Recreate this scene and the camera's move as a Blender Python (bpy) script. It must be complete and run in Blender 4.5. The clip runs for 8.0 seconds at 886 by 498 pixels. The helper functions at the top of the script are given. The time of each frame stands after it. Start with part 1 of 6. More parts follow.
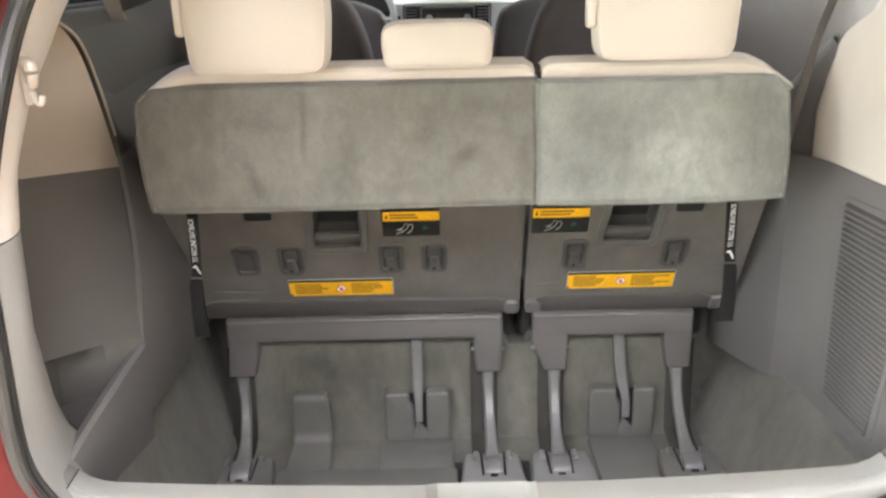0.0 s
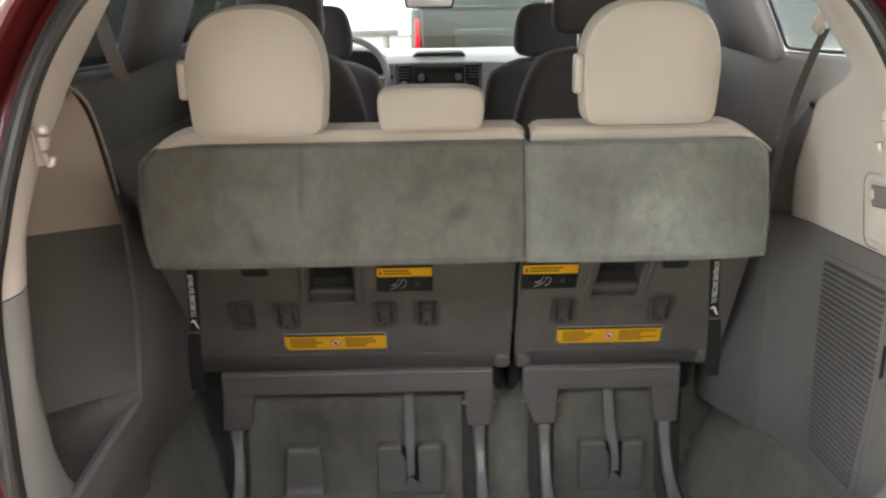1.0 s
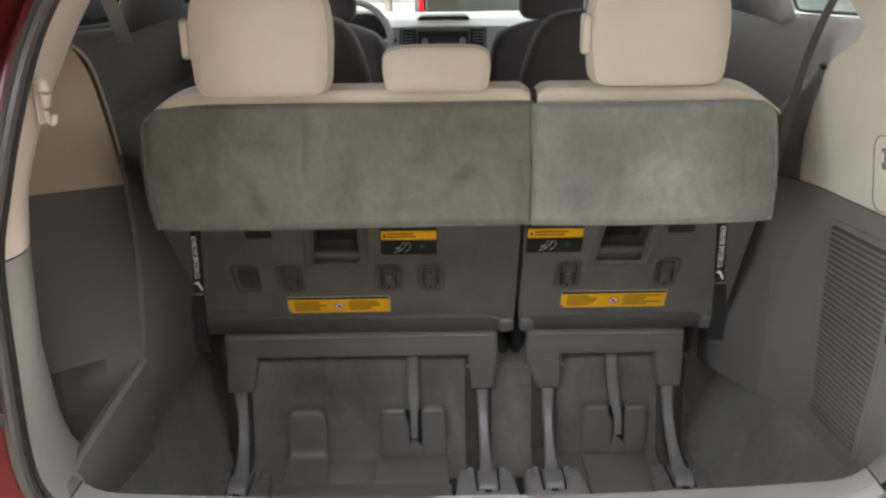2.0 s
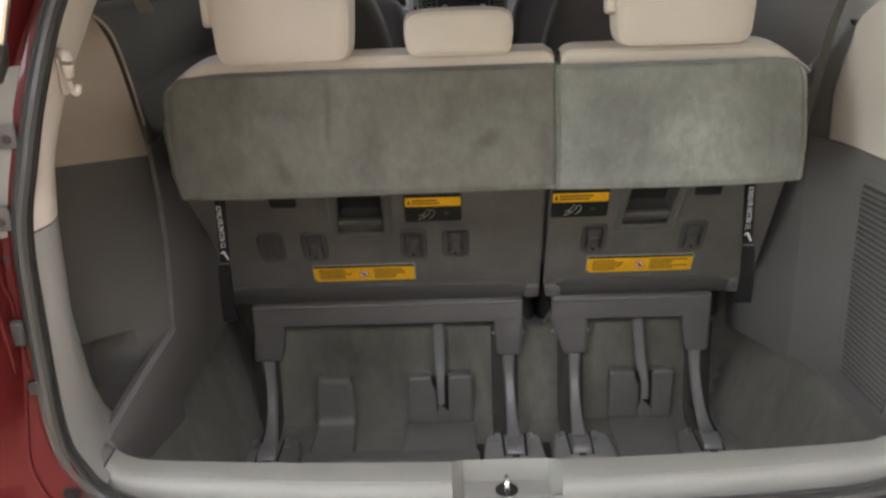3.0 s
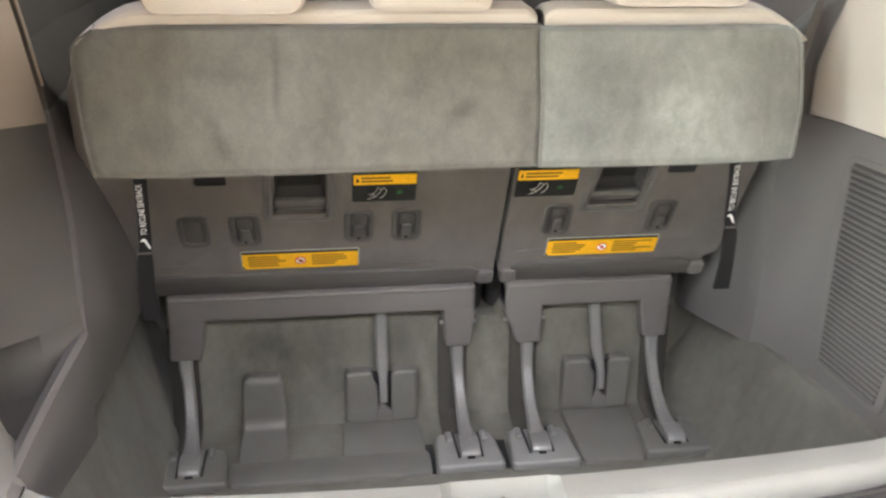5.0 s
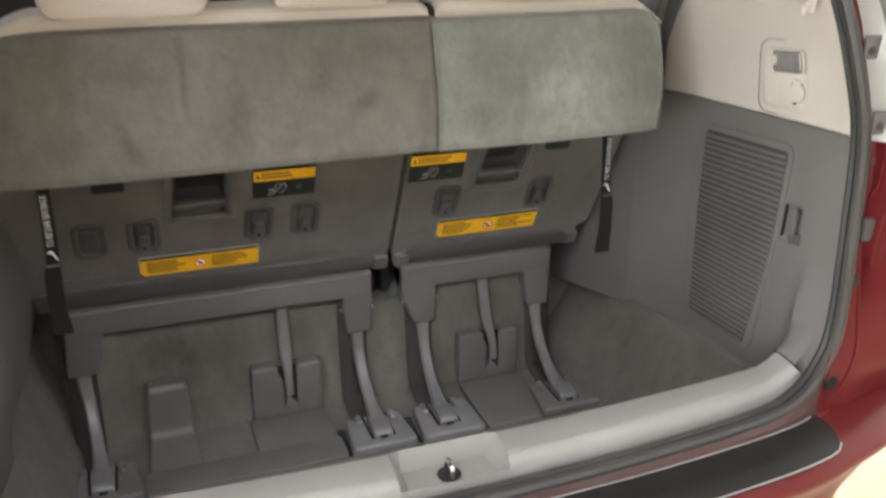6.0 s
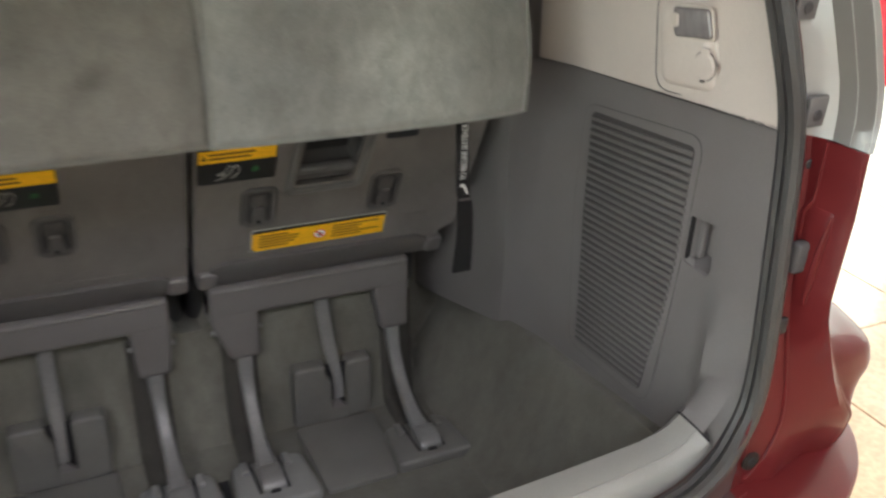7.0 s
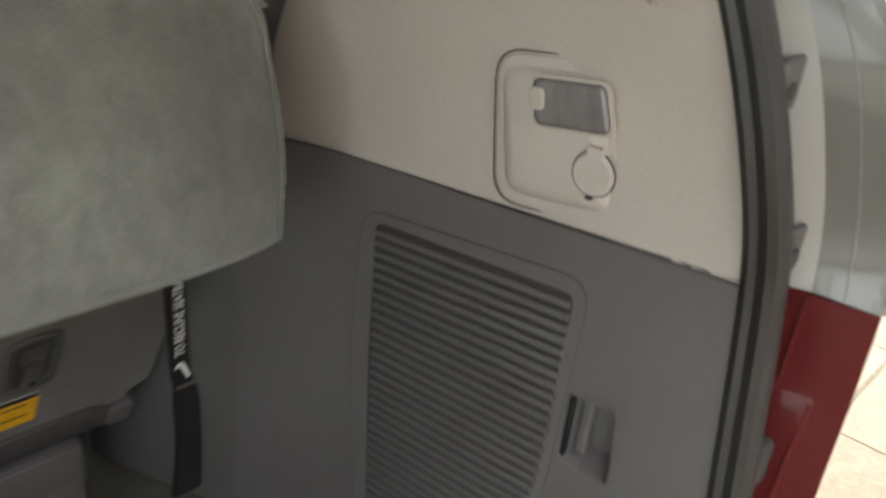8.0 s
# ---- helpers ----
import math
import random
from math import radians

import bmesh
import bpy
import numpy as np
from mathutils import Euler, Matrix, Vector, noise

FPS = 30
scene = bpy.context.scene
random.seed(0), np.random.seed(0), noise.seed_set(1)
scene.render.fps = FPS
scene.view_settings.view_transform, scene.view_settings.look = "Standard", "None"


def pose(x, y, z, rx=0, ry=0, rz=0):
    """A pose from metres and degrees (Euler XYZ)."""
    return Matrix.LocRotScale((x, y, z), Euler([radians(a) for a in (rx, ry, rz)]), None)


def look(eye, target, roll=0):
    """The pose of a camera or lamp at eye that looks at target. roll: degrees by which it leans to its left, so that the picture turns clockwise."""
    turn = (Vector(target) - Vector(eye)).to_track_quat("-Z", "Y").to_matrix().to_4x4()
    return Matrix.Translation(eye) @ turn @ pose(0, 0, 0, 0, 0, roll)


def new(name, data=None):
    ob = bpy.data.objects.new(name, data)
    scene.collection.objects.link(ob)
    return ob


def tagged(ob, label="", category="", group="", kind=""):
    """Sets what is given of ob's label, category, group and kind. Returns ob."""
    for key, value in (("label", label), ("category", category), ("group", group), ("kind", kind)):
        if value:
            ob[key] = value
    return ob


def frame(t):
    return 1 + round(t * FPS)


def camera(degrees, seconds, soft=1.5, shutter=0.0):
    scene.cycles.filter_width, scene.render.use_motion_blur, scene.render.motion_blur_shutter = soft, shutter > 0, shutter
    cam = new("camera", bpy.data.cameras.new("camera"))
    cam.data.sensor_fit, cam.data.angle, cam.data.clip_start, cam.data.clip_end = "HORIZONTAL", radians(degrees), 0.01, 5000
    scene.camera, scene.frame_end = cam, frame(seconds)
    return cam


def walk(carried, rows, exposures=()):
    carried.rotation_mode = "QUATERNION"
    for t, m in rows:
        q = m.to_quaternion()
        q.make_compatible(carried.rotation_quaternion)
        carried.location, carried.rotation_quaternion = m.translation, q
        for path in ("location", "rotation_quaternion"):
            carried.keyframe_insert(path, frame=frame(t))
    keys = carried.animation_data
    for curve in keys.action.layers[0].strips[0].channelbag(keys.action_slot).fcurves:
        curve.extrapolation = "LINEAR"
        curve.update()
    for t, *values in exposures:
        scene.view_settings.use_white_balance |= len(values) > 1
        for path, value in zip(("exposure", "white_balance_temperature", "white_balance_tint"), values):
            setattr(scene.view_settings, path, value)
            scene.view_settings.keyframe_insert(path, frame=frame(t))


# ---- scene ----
cam = camera(53.3, 8.0, soft=2.4, shutter=0.5)
PATH = [
    (0, (-0.051, -1.109, 1.524), (-0.051, 0.751, 0.789), -1.3),
    (0.5, (-0.054, -1.154, 1.544), (-0.02, 0.731, 0.877), 0.1),
    (1, (-0.056, -1.153, 1.547), (-0.031, 0.747, 0.924), -0.9),
    (1.5, (-0.065, -1.152, 1.537), (-0.064, 0.741, 0.891), -0.6),
    (1.7, (-0.061, -1.15, 1.534), (-0.039, 0.736, 0.869), -0.7),
    (2.8, (-0.063, -1.143, 1.538), (-0.088, 0.714, 0.796), -1.5),
    (3, (-0.066, -1.145, 1.524), (-0.099, 0.708, 0.772), -2.1),
    (3.5, (-0.069, -1.148, 1.504), (-0.082, 0.683, 0.699), -1.3),
    (4, (-0.069, -1.062, 1.496), (-0.044, 0.758, 0.667), -0.5),
    (4.5, (-0.087, -0.927, 1.475), (0.017, 0.9, 0.666), 0.1),
    (4.7, (-0.133, -0.919, 1.475), (0.012, 0.894, 0.644), 0.6),
    (5.8, (-0.407, -0.994, 1.493), (0.227, 0.728, 0.698), 1.5),
    (6, (-0.391, -0.975, 1.482), (0.261, 0.729, 0.662), 1.3),
    (6.2, (-0.351, -0.934, 1.457), (0.297, 0.749, 0.593), 0.9),
    (6.5, (-0.226, -0.824, 1.411), (0.491, 0.841, 0.566), 3.5),
    (6.7, (-0.144, -0.761, 1.414), (0.574, 0.896, 0.555), 3.3),
    (7, (-0.066, -0.639, 1.4), (0.719, 0.964, 0.498), 2.5),
    (7.2, (-0.029, -0.545, 1.371), (0.864, 0.991, 0.452), 4.4),
    (7.5, (0.033, -0.363, 1.368), (1.127, 1.059, 0.484), 5.6),
    (7.7, (0.070, -0.286, 1.329), (1.305, 1.063, 0.517), 5.5),
    (8, (0.126, -0.141, 1.346), (1.524, 1.008, 0.493), 7.2),
]
EXPOSURES = [(0, 0.54), (0.3, 0.15), (0.6, -0.15), (0.9, -0.48), (1.7, -0.5), (3, -0.55), (3.5, -0.58), (3.8, 0.15), (4, 0.5), (4.7, 0.54), (5.8, -0.15), (6.2, -0.32), (6.5, -0.47), (7, -0.65), (7.5, -0.85), (7.7, -1.12), (7.8, -1.22), (8, -1.12)]
walk(cam, [(t, look(eye, target, roll)) for t, eye, target, roll in PATH], EXPOSURES)

# ---- light of the showroom ----
world = bpy.data.worlds.new("world")
scene.world = world
world.use_nodes = True
wt = world.node_tree
sky = wt.nodes.new("ShaderNodeTexSky")
sky.sky_type, sky.sun_disc, sky.sun_elevation, sky.sun_rotation = "NISHITA", False, radians(40), radians(120)
wt.links.new(sky.outputs["Color"], wt.nodes["Background"].inputs["Color"])
wt.nodes["Background"].inputs["Strength"].default_value = 0.1


def area_lamp(name, at, towards, sx, sy, watts, colour):
    data = bpy.data.lights.new(name, "AREA")
    data.shape, data.size, data.size_y, data.energy, data.color = "RECTANGLE", sx, sy, watts, colour
    ob = new(name, data)
    ob.matrix_world = look(at, towards)
    return ob


COOL, WARM = (0.985, 0.99, 1.17), (1.0, 0.98, 1.0)
# unseen ceiling panels, added and weighted to light the well and seat backs
PANELS = ((-2.6, -2.8, 125), (0.0, -2.8, 105), (2.6, -2.8, 60), (-2.6, 1.5, 85), (2.6, 1.5, 85), (0.0, 6.5, 85), (2.6, 6.5, 85), (-2.6, 6.5, 85))
for lx, ly, watts in PANELS:
    area_lamp("added_panel_light", (lx, ly, 3.92), (lx, ly + 0.001, 0), 1.2, 1.2, watts, COOL)
area_lamp("window_daylight", (5.9, 7.4, 1.8), (0, 5.2, 0.6), 5.0, 2.8, 900, WARM)
# lamp of an unseen west window, added to light the right interior
area_lamp("window_daylight", (-5.9, -2.6, 1.8), (0, -2.0, 1.0), 7.0, 2.8, 130, COOL)
area_lamp("window_daylight", (0.5, 13.4, 1.9), (0.5, 0, 1.2), 8.0, 2.6, 720, COOL)


# ---- materials ----
def material(name, colour, rough=0.5, metal=0.0, vary=0.15, scale=6.0, fine=300.0, bump=0.0, coat=0.0, sheen=0.0, spec=0.5, emit=0.0, stretch=(1, 1, 1), fine_vary=0.12, wear=0.07):
    m = bpy.data.materials.new(name)
    m.use_nodes = True
    t = m.node_tree
    b = t.nodes["Principled BSDF"]
    b.inputs["Roughness"].default_value = rough
    b.inputs["Metallic"].default_value = metal
    b.inputs["Coat Weight"].default_value = coat
    b.inputs["Coat Roughness"].default_value = 0.06
    b.inputs["Sheen Weight"].default_value = sheen
    b.inputs["Specular IOR Level"].default_value = spec
    co = t.nodes.new("ShaderNodeTexCoord")
    mp = t.nodes.new("ShaderNodeMapping")
    mp.inputs["Scale"].default_value = stretch
    t.links.new(co.outputs["Object"], mp.inputs["Vector"])
    big = t.nodes.new("ShaderNodeTexNoise")
    big.inputs["Scale"].default_value, big.inputs["Detail"].default_value, big.inputs["Roughness"].default_value = scale, 5, 0.6
    small = t.nodes.new("ShaderNodeTexNoise")
    small.inputs["Scale"].default_value, small.inputs["Detail"].default_value = fine, 2
    t.links.new(mp.outputs["Vector"], big.inputs["Vector"])
    t.links.new(co.outputs["Object"], small.inputs["Vector"])
    r1 = t.nodes.new("ShaderNodeMapRange")
    r1.inputs["From Min"].default_value, r1.inputs["From Max"].default_value = 0.3, 0.7
    r1.inputs["To Min"].default_value, r1.inputs["To Max"].default_value = 1 - vary, 1 + vary
    r2 = t.nodes.new("ShaderNodeMapRange")
    r2.inputs["From Min"].default_value, r2.inputs["From Max"].default_value = 0.3, 0.7
    r2.inputs["To Min"].default_value, r2.inputs["To Max"].default_value = 1 - fine_vary, 1 + fine_vary
    t.links.new(big.outputs["Fac"], r1.inputs["Value"])
    t.links.new(small.outputs["Fac"], r2.inputs["Value"])
    mul = t.nodes.new("ShaderNodeMath")
    mul.operation = "MULTIPLY"
    t.links.new(r1.outputs["Result"], mul.inputs[0])
    t.links.new(r2.outputs["Result"], mul.inputs[1])
    sc = t.nodes.new("ShaderNodeVectorMath")
    sc.operation = "SCALE"
    sc.inputs[0].default_value = colour
    t.links.new(mul.outputs["Value"], sc.inputs["Scale"])
    t.links.new(sc.outputs["Vector"], b.inputs["Base Color"])
    rr = t.nodes.new("ShaderNodeMapRange")
    rr.inputs["To Min"].default_value, rr.inputs["To Max"].default_value = max(0.02, rough - wear), min(1, rough + wear)
    t.links.new(big.outputs["Fac"], rr.inputs["Value"])
    t.links.new(rr.outputs["Result"], b.inputs["Roughness"])
    if bump:
        bp = t.nodes.new("ShaderNodeBump")
        bp.inputs["Strength"].default_value, bp.inputs["Distance"].default_value = bump, 0.002
        t.links.new(small.outputs["Fac"], bp.inputs["Height"])
        t.links.new(bp.outputs["Normal"], b.inputs["Normal"])
    if emit:
        b.inputs["Emission Color"].default_value = (*colour, 1)
        b.inputs["Emission Strength"].default_value = emit
    return m


def stained_velour(name, dark, light, scale, seed, sheen, stain=0.0, marks=(), plane=0.39):
    """Short-pile carpet cloth with brushed pile and blotchy stains.

    marks: smudges, brushed patches and painted shade, (x, z, half width, half height, lean in degrees, how pale)."""
    m = material(name, light, rough=0.95, vary=0.06, scale=scale, fine=700, bump=0.4, sheen=sheen, spec=0.1, fine_vary=0.14)
    t = m.node_tree
    b = t.nodes["Principled BSDF"]
    last = b.inputs["Base Color"].links[0].from_socket
    co = t.nodes.new("ShaderNodeTexCoord")

    def cloud(location, stretch, lean, size, detail, rough):
        mp = t.nodes.new("ShaderNodeMapping")
        mp.inputs["Location"].default_value = location
        mp.inputs["Scale"].default_value = stretch
        mp.inputs["Rotation"].default_value = (0, radians(lean), 0)
        t.links.new(co.outputs["Object"], mp.inputs["Vector"])
        n = t.nodes.new("ShaderNodeTexNoise")
        n.inputs["Scale"].default_value, n.inputs["Detail"].default_value, n.inputs["Roughness"].default_value, n.inputs["Distortion"].default_value = size, detail, rough, 0.25
        t.links.new(mp.outputs["Vector"], n.inputs["Vector"])
        return n.outputs["Fac"]

    def times(a, factor):
        mx = t.nodes.new("ShaderNodeVectorMath")
        mx.operation = "MULTIPLY"
        t.links.new(a, mx.inputs[0])
        t.links.new(factor, mx.inputs[1])
        return mx.outputs["Vector"]

    def ramp(fac, p0, c0, p1, c1):
        r = t.nodes.new("ShaderNodeValToRGB")
        r.color_ramp.elements[0].position, r.color_ramp.elements[1].position = p0, p1
        r.color_ramp.elements[0].color, r.color_ramp.elements[1].color = (*c0, 1), (*c1, 1)
        t.links.new(fac, r.inputs["Fac"])
        return r.outputs["Color"]

    broad = cloud((seed, seed * 0.7, seed * 0.3), (1.0, 1.0, 0.55), 12, scale * 1.7, 6, 0.62)
    last = times(last, ramp(broad, 0.36, [d / l for d, l in zip(dark, light)], 0.62, (1, 1, 1)))
    if stain:
        # sparse dark smudges, drawn out up and down, and small scuffs of the pile
        k = 1 - stain
        last = times(last, ramp(cloud((seed * 2.3, 1.7, seed), (1.0, 1.0, 0.5), -25, 10, 5, 0.65), 0.56, (1, 1, 1), 0.70, (k, k, k)))
        k = 1 - 0.6 * stain
        last = times(last, ramp(cloud((seed, 4.7, seed * 1.9), (1.0, 1.0, 0.7), 20, 38, 4, 0.7), 0.40, (k, k, k), 0.60, (1.04, 1.04, 1.04)))
    if marks:
        ragged = cloud((seed * 1.3, 0.4, seed * 0.6), (1.0, 1.0, 0.8), 0, 24, 5, 0.7)
    for x, z, half_x, half_z, lean, pale in marks:
        sub_ = t.nodes.new("ShaderNodeVectorMath")
        sub_.operation = "SUBTRACT"
        sub_.inputs[1].default_value = (x, plane, z)
        t.links.new(co.outputs["Object"], sub_.inputs[0])
        mp = t.nodes.new("ShaderNodeMapping")
        mp.vector_type = "TEXTURE"
        mp.inputs["Rotation"].default_value = (0, radians(lean), 0)
        mp.inputs["Scale"].default_value = (half_x, 1.0, half_z)
        t.links.new(sub_.outputs["Vector"], mp.inputs["Vector"])
        ln = t.nodes.new("ShaderNodeVectorMath")
        ln.operation = "LENGTH"
        t.links.new(mp.outputs["Vector"], ln.inputs[0])
        ad = t.nodes.new("ShaderNodeMath")
        ad.operation = "MULTIPLY_ADD"
        ad.inputs[1].default_value = 2.0
        t.links.new(ragged, ad.inputs[0])
        t.links.new(ln.outputs["Value"], ad.inputs[2])
        r3 = t.nodes.new("ShaderNodeMapRange")
        r3.interpolation_type = "SMOOTHSTEP"
        r3.inputs["From Min"].default_value, r3.inputs["From Max"].default_value = 1.0, 2.3
        r3.inputs["To Min"].default_value, r3.inputs["To Max"].default_value = pale, 1.0
        t.links.new(ad.outputs["Value"], r3.inputs["Value"])
        m3 = t.nodes.new("ShaderNodeVectorMath")
        m3.operation = "SCALE"
        t.links.new(last, m3.inputs[0])
        t.links.new(r3.outputs["Result"], m3.inputs["Scale"])
        last = m3.outputs["Vector"]
    t.links.new(last, b.inputs["Base Color"])
    return m


def glass(name, colour=(0.9, 0.95, 0.93), mix=0.9, rough=0.02):
    m = bpy.data.materials.new(name)
    m.use_nodes = True
    t = m.node_tree
    b = t.nodes["Principled BSDF"]
    b.inputs["Roughness"].default_value = rough
    b.inputs["Base Color"].default_value = (*colour, 1)
    tr = t.nodes.new("ShaderNodeBsdfTransparent")
    tr.inputs["Color"].default_value = (*colour, 1)
    mx = t.nodes.new("ShaderNodeMixShader")
    mx.inputs[0].default_value = mix
    t.links.new(b.outputs[0], mx.inputs[1])
    t.links.new(tr.outputs[0], mx.inputs[2])
    t.links.new(mx.outputs[0], t.nodes["Material Output"].inputs["Surface"])
    return m


def glow(name, colour, strength):
    m = bpy.data.materials.new(name)
    m.use_nodes = True
    b = m.node_tree.nodes["Principled BSDF"]
    b.inputs["Base Color"].default_value = (*colour, 1)
    b.inputs["Emission Color"].default_value = (*colour, 1)
    b.inputs["Emission Strength"].default_value = strength
    return m


SMUDGES = [(-0.380, 1.067, 0.014, 0.05, -20, 0.76), (-0.292, 1.165, 0.008, 0.08, 0, 0.78), (-0.224, 1.09, 0.035, 0.08, 0, 0.86), (-0.011, 1.103, 0.030, 0.016, -35, 0.73), (-0.082, 1.135, 0.030, 0.10, 28, 0.84),
           (0.100, 1.09, 0.022, 0.09, 0, 0.78), (0.034, 1.185, 0.06, 0.022, 10, 0.84), (-0.483, 1.07, 0.04, 0.035, 0, 0.88), (-0.377, 1.165, 0.06, 0.015, 5, 0.86), (-0.14, 1.05, 0.03, 0.03, 0, 0.89)]
PATCHES = [(0.398, 1.150, 0.075, 0.12, 12, 1.31), (0.320, 1.10, 0.055, 0.09, 0, 1.14), (0.358, 1.035, 0.14, 0.03, 0, 1.11), (0.212, 1.14, 0.055, 0.10, 8, 0.82), (0.200, 1.07, 0.07, 0.05, 0, 0.85),
           (0.508, 1.175, 0.05, 0.055, 0, 0.80), (0.327, 1.144, 0.035, 0.022, -15, 0.82), (0.275, 1.104, 0.012, 0.06, 5, 0.83), (0.545, 1.09, 0.03, 0.09, 0, 0.85)]
M_FLAP = stained_velour("brushed_grey_green_velour", (0.140, 0.1375, 0.121), (0.157, 0.1545, 0.138), 6.5, 3.1, 0.25, 0.16, SMUDGES)
M_FLAP2 = stained_velour("pale_brushed_velour", (0.178, 0.184, 0.168), (0.215, 0.225, 0.208), 5.0, 9.7, 0.35, 0.17, PATCHES)
# brushed streaks and smudges, with the shade under the leg covers painted in
WELL_MARKS = [(0.125, 0.45, 0.035, 0.10, 0, 1.30), (-0.018, 0.42, 0.016, 0.09, -8, 1.35), (-0.26, 0.50, 0.10, 0.07, 0, 0.80), (-0.36, 0.53, 0.05, 0.05, 0, 0.72), (0.36, 0.54, 0.05, 0.05, 0, 0.80), (0.255, 0.46, 0.02, 0.08, 0, 1.12), (-0.44, 0.45, 0.025, 0.10, 6, 0.86), (-0.09, 0.53, 0.05, 0.04, 0, 0.82)]
M_CARPET = stained_velour("cargo_carpet", (0.106, 0.103, 0.087), (0.138, 0.135, 0.114), 4.0, 5.5, 0.1, 0.09, WELL_MARKS, 0.68)
M_SEATBACK = stained_velour("seatback_carpet", (0.120, 0.107, 0.097), (0.146, 0.131, 0.119), 7.0, 1.5, 0.16)
M_SEATLIP = material("dark_grey_moulded_plastic", (0.11, 0.105, 0.10), rough=0.55, vary=0.08, fine=900, bump=0.12)
M_BRACKET = material("grey_moulded_plastic", (0.126, 0.118, 0.113), rough=0.5, vary=0.08, fine=900, bump=0.1)
M_PAD = material("grey_latch_cover_plastic", (0.124, 0.122, 0.110), rough=0.5, vary=0.12, scale=9, fine=900, bump=0.12)
M_SOCKET = material("pale_grey_socket_plastic", (0.172, 0.172, 0.164), rough=0.45, vary=0.1, scale=9, fine=900, bump=0.1)
M_ARM = material("grey_painted_steel", (0.175, 0.174, 0.168), rough=0.42, metal=0.2, vary=0.12, scale=14)
M_SILL = material("light_grey_plastic", (0.214, 0.211, 0.196), rough=0.42, vary=0.06, scale=5, fine=1200, bump=0.08)
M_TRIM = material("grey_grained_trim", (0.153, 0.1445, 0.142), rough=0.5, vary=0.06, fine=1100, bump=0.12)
# darker copy of M_TRIM; on the side panels it stands for shade
M_TRIM_DIM = material("dim_grey_grained_trim", (0.125, 0.119, 0.115), rough=0.55, vary=0.06, fine=1100, bump=0.12)
M_GRILLE = material("grille_cavity_grey", (0.052, 0.049, 0.048), rough=0.8, vary=0.1)
# grey of the left arch and pillar with their shade in the colour
M_ARCH = material("shaded_grey_arch_trim", (0.116, 0.109, 0.103), rough=0.55, vary=0.06, fine=1100, bump=0.12)
M_LEG_SHADE = material("carpet_leg_shade", (0.058, 0.055, 0.048), rough=0.95, vary=0.2, fine=700, bump=0.4, spec=0.1)
# darker and duller than M_RED, for the lip under the seal
M_LIP = material("dark_wine_lip", (0.062, 0.034, 0.033), rough=0.5, vary=0.15, scale=4, fine=900, coat=0.3, spec=0.3)
# paler than M_TRIM for the outside light on the strip by the opening
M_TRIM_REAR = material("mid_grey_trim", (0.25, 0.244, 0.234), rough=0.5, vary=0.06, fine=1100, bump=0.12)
M_BEIGE = material("beige_grained_trim", (0.585, 0.53, 0.485), rough=0.5, vary=0.04, fine=1100, bump=0.1)
# cabin trim of the right side, paled for the light on it
M_SIDE_LIT = material("lit_grey_cabin_trim", (0.47, 0.45, 0.45), rough=0.6, vary=0.05, fine=1100, bump=0.12)
# the beige trim again, darkened for the shade inside the recess
M_BEIGE_DIM = material("dim_beige_recess_trim", (0.33, 0.28, 0.235), rough=0.6, vary=0.05, fine=1100, bump=0.12)
M_BEIGE_LT = material("pale_beige_plastic", (0.53, 0.485, 0.43), rough=0.4, vary=0.04, fine=1100, bump=0.05)
# the same cabin trim on the left, darkened for its shade
M_SIDE_SHADED = material("shaded_grey_cabin_trim", (0.098, 0.090, 0.080), rough=0.85, vary=0.06, fine=900, bump=0.12, spec=0.15)
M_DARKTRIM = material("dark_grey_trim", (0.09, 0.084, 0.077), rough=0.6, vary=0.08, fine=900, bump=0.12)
M_CLOTH = material("beige_seat_cloth", (0.51, 0.466, 0.415), rough=0.9, vary=0.05, scale=4, fine=1400, bump=0.35, sheen=0.2, spec=0.15, fine_vary=0.07)
M_DARKCLOTH = material("charcoal_seat_cloth", (0.15, 0.137, 0.132), rough=0.92, vary=0.15, fine=900, bump=0.3, sheen=0.15, spec=0.15)
M_RED = material("red_metallic_paint", (0.100, 0.012, 0.013), rough=0.36, metal=0.0, vary=0.03, scale=3, fine=2500, coat=0.2, spec=0.12, wear=0.01, fine_vary=0.05)
M_RUBBER = material("black_rubber", (0.036, 0.035, 0.034), rough=0.38, vary=0.15, fine=500, bump=0.1)
M_BLACK = material("black_plastic", (0.02, 0.02, 0.02), rough=0.5, vary=0.2, fine=700, bump=0.1)
M_GAP = material("shadow_gap_black", (0.012, 0.012, 0.012), rough=0.9)
M_PADBLK = material("charcoal_bumper_protector", (0.010, 0.009, 0.0085), spec=0.2, rough=0.5, vary=0.25, scale=3, fine=800, bump=0.25)
M_WEB = material("black_webbing", (0.012, 0.0112, 0.011), rough=0.85, vary=0.1, fine=1600, bump=0.4, spec=0.25)
M_WEBGREY = material("grey_brown_webbing", (0.20, 0.18, 0.15), rough=0.85, vary=0.1, fine=1600, bump=0.4, spec=0.2)
M_CHROME = material("chrome", (0.75, 0.75, 0.75), rough=0.16, metal=1.0, vary=0.05)
M_YELLOW = material("warning_yellow", (0.85, 0.44, 0.012), rough=0.45, vary=0.06, scale=30)
M_INK = material("dark_printed_ink", (0.15, 0.08, 0.014), rough=0.6)
M_LABELBLK = material("black_label_film", (0.018, 0.018, 0.017), rough=0.4)
M_WHITE = material("white_print", (0.82, 0.82, 0.80), rough=0.6, vary=0.03)
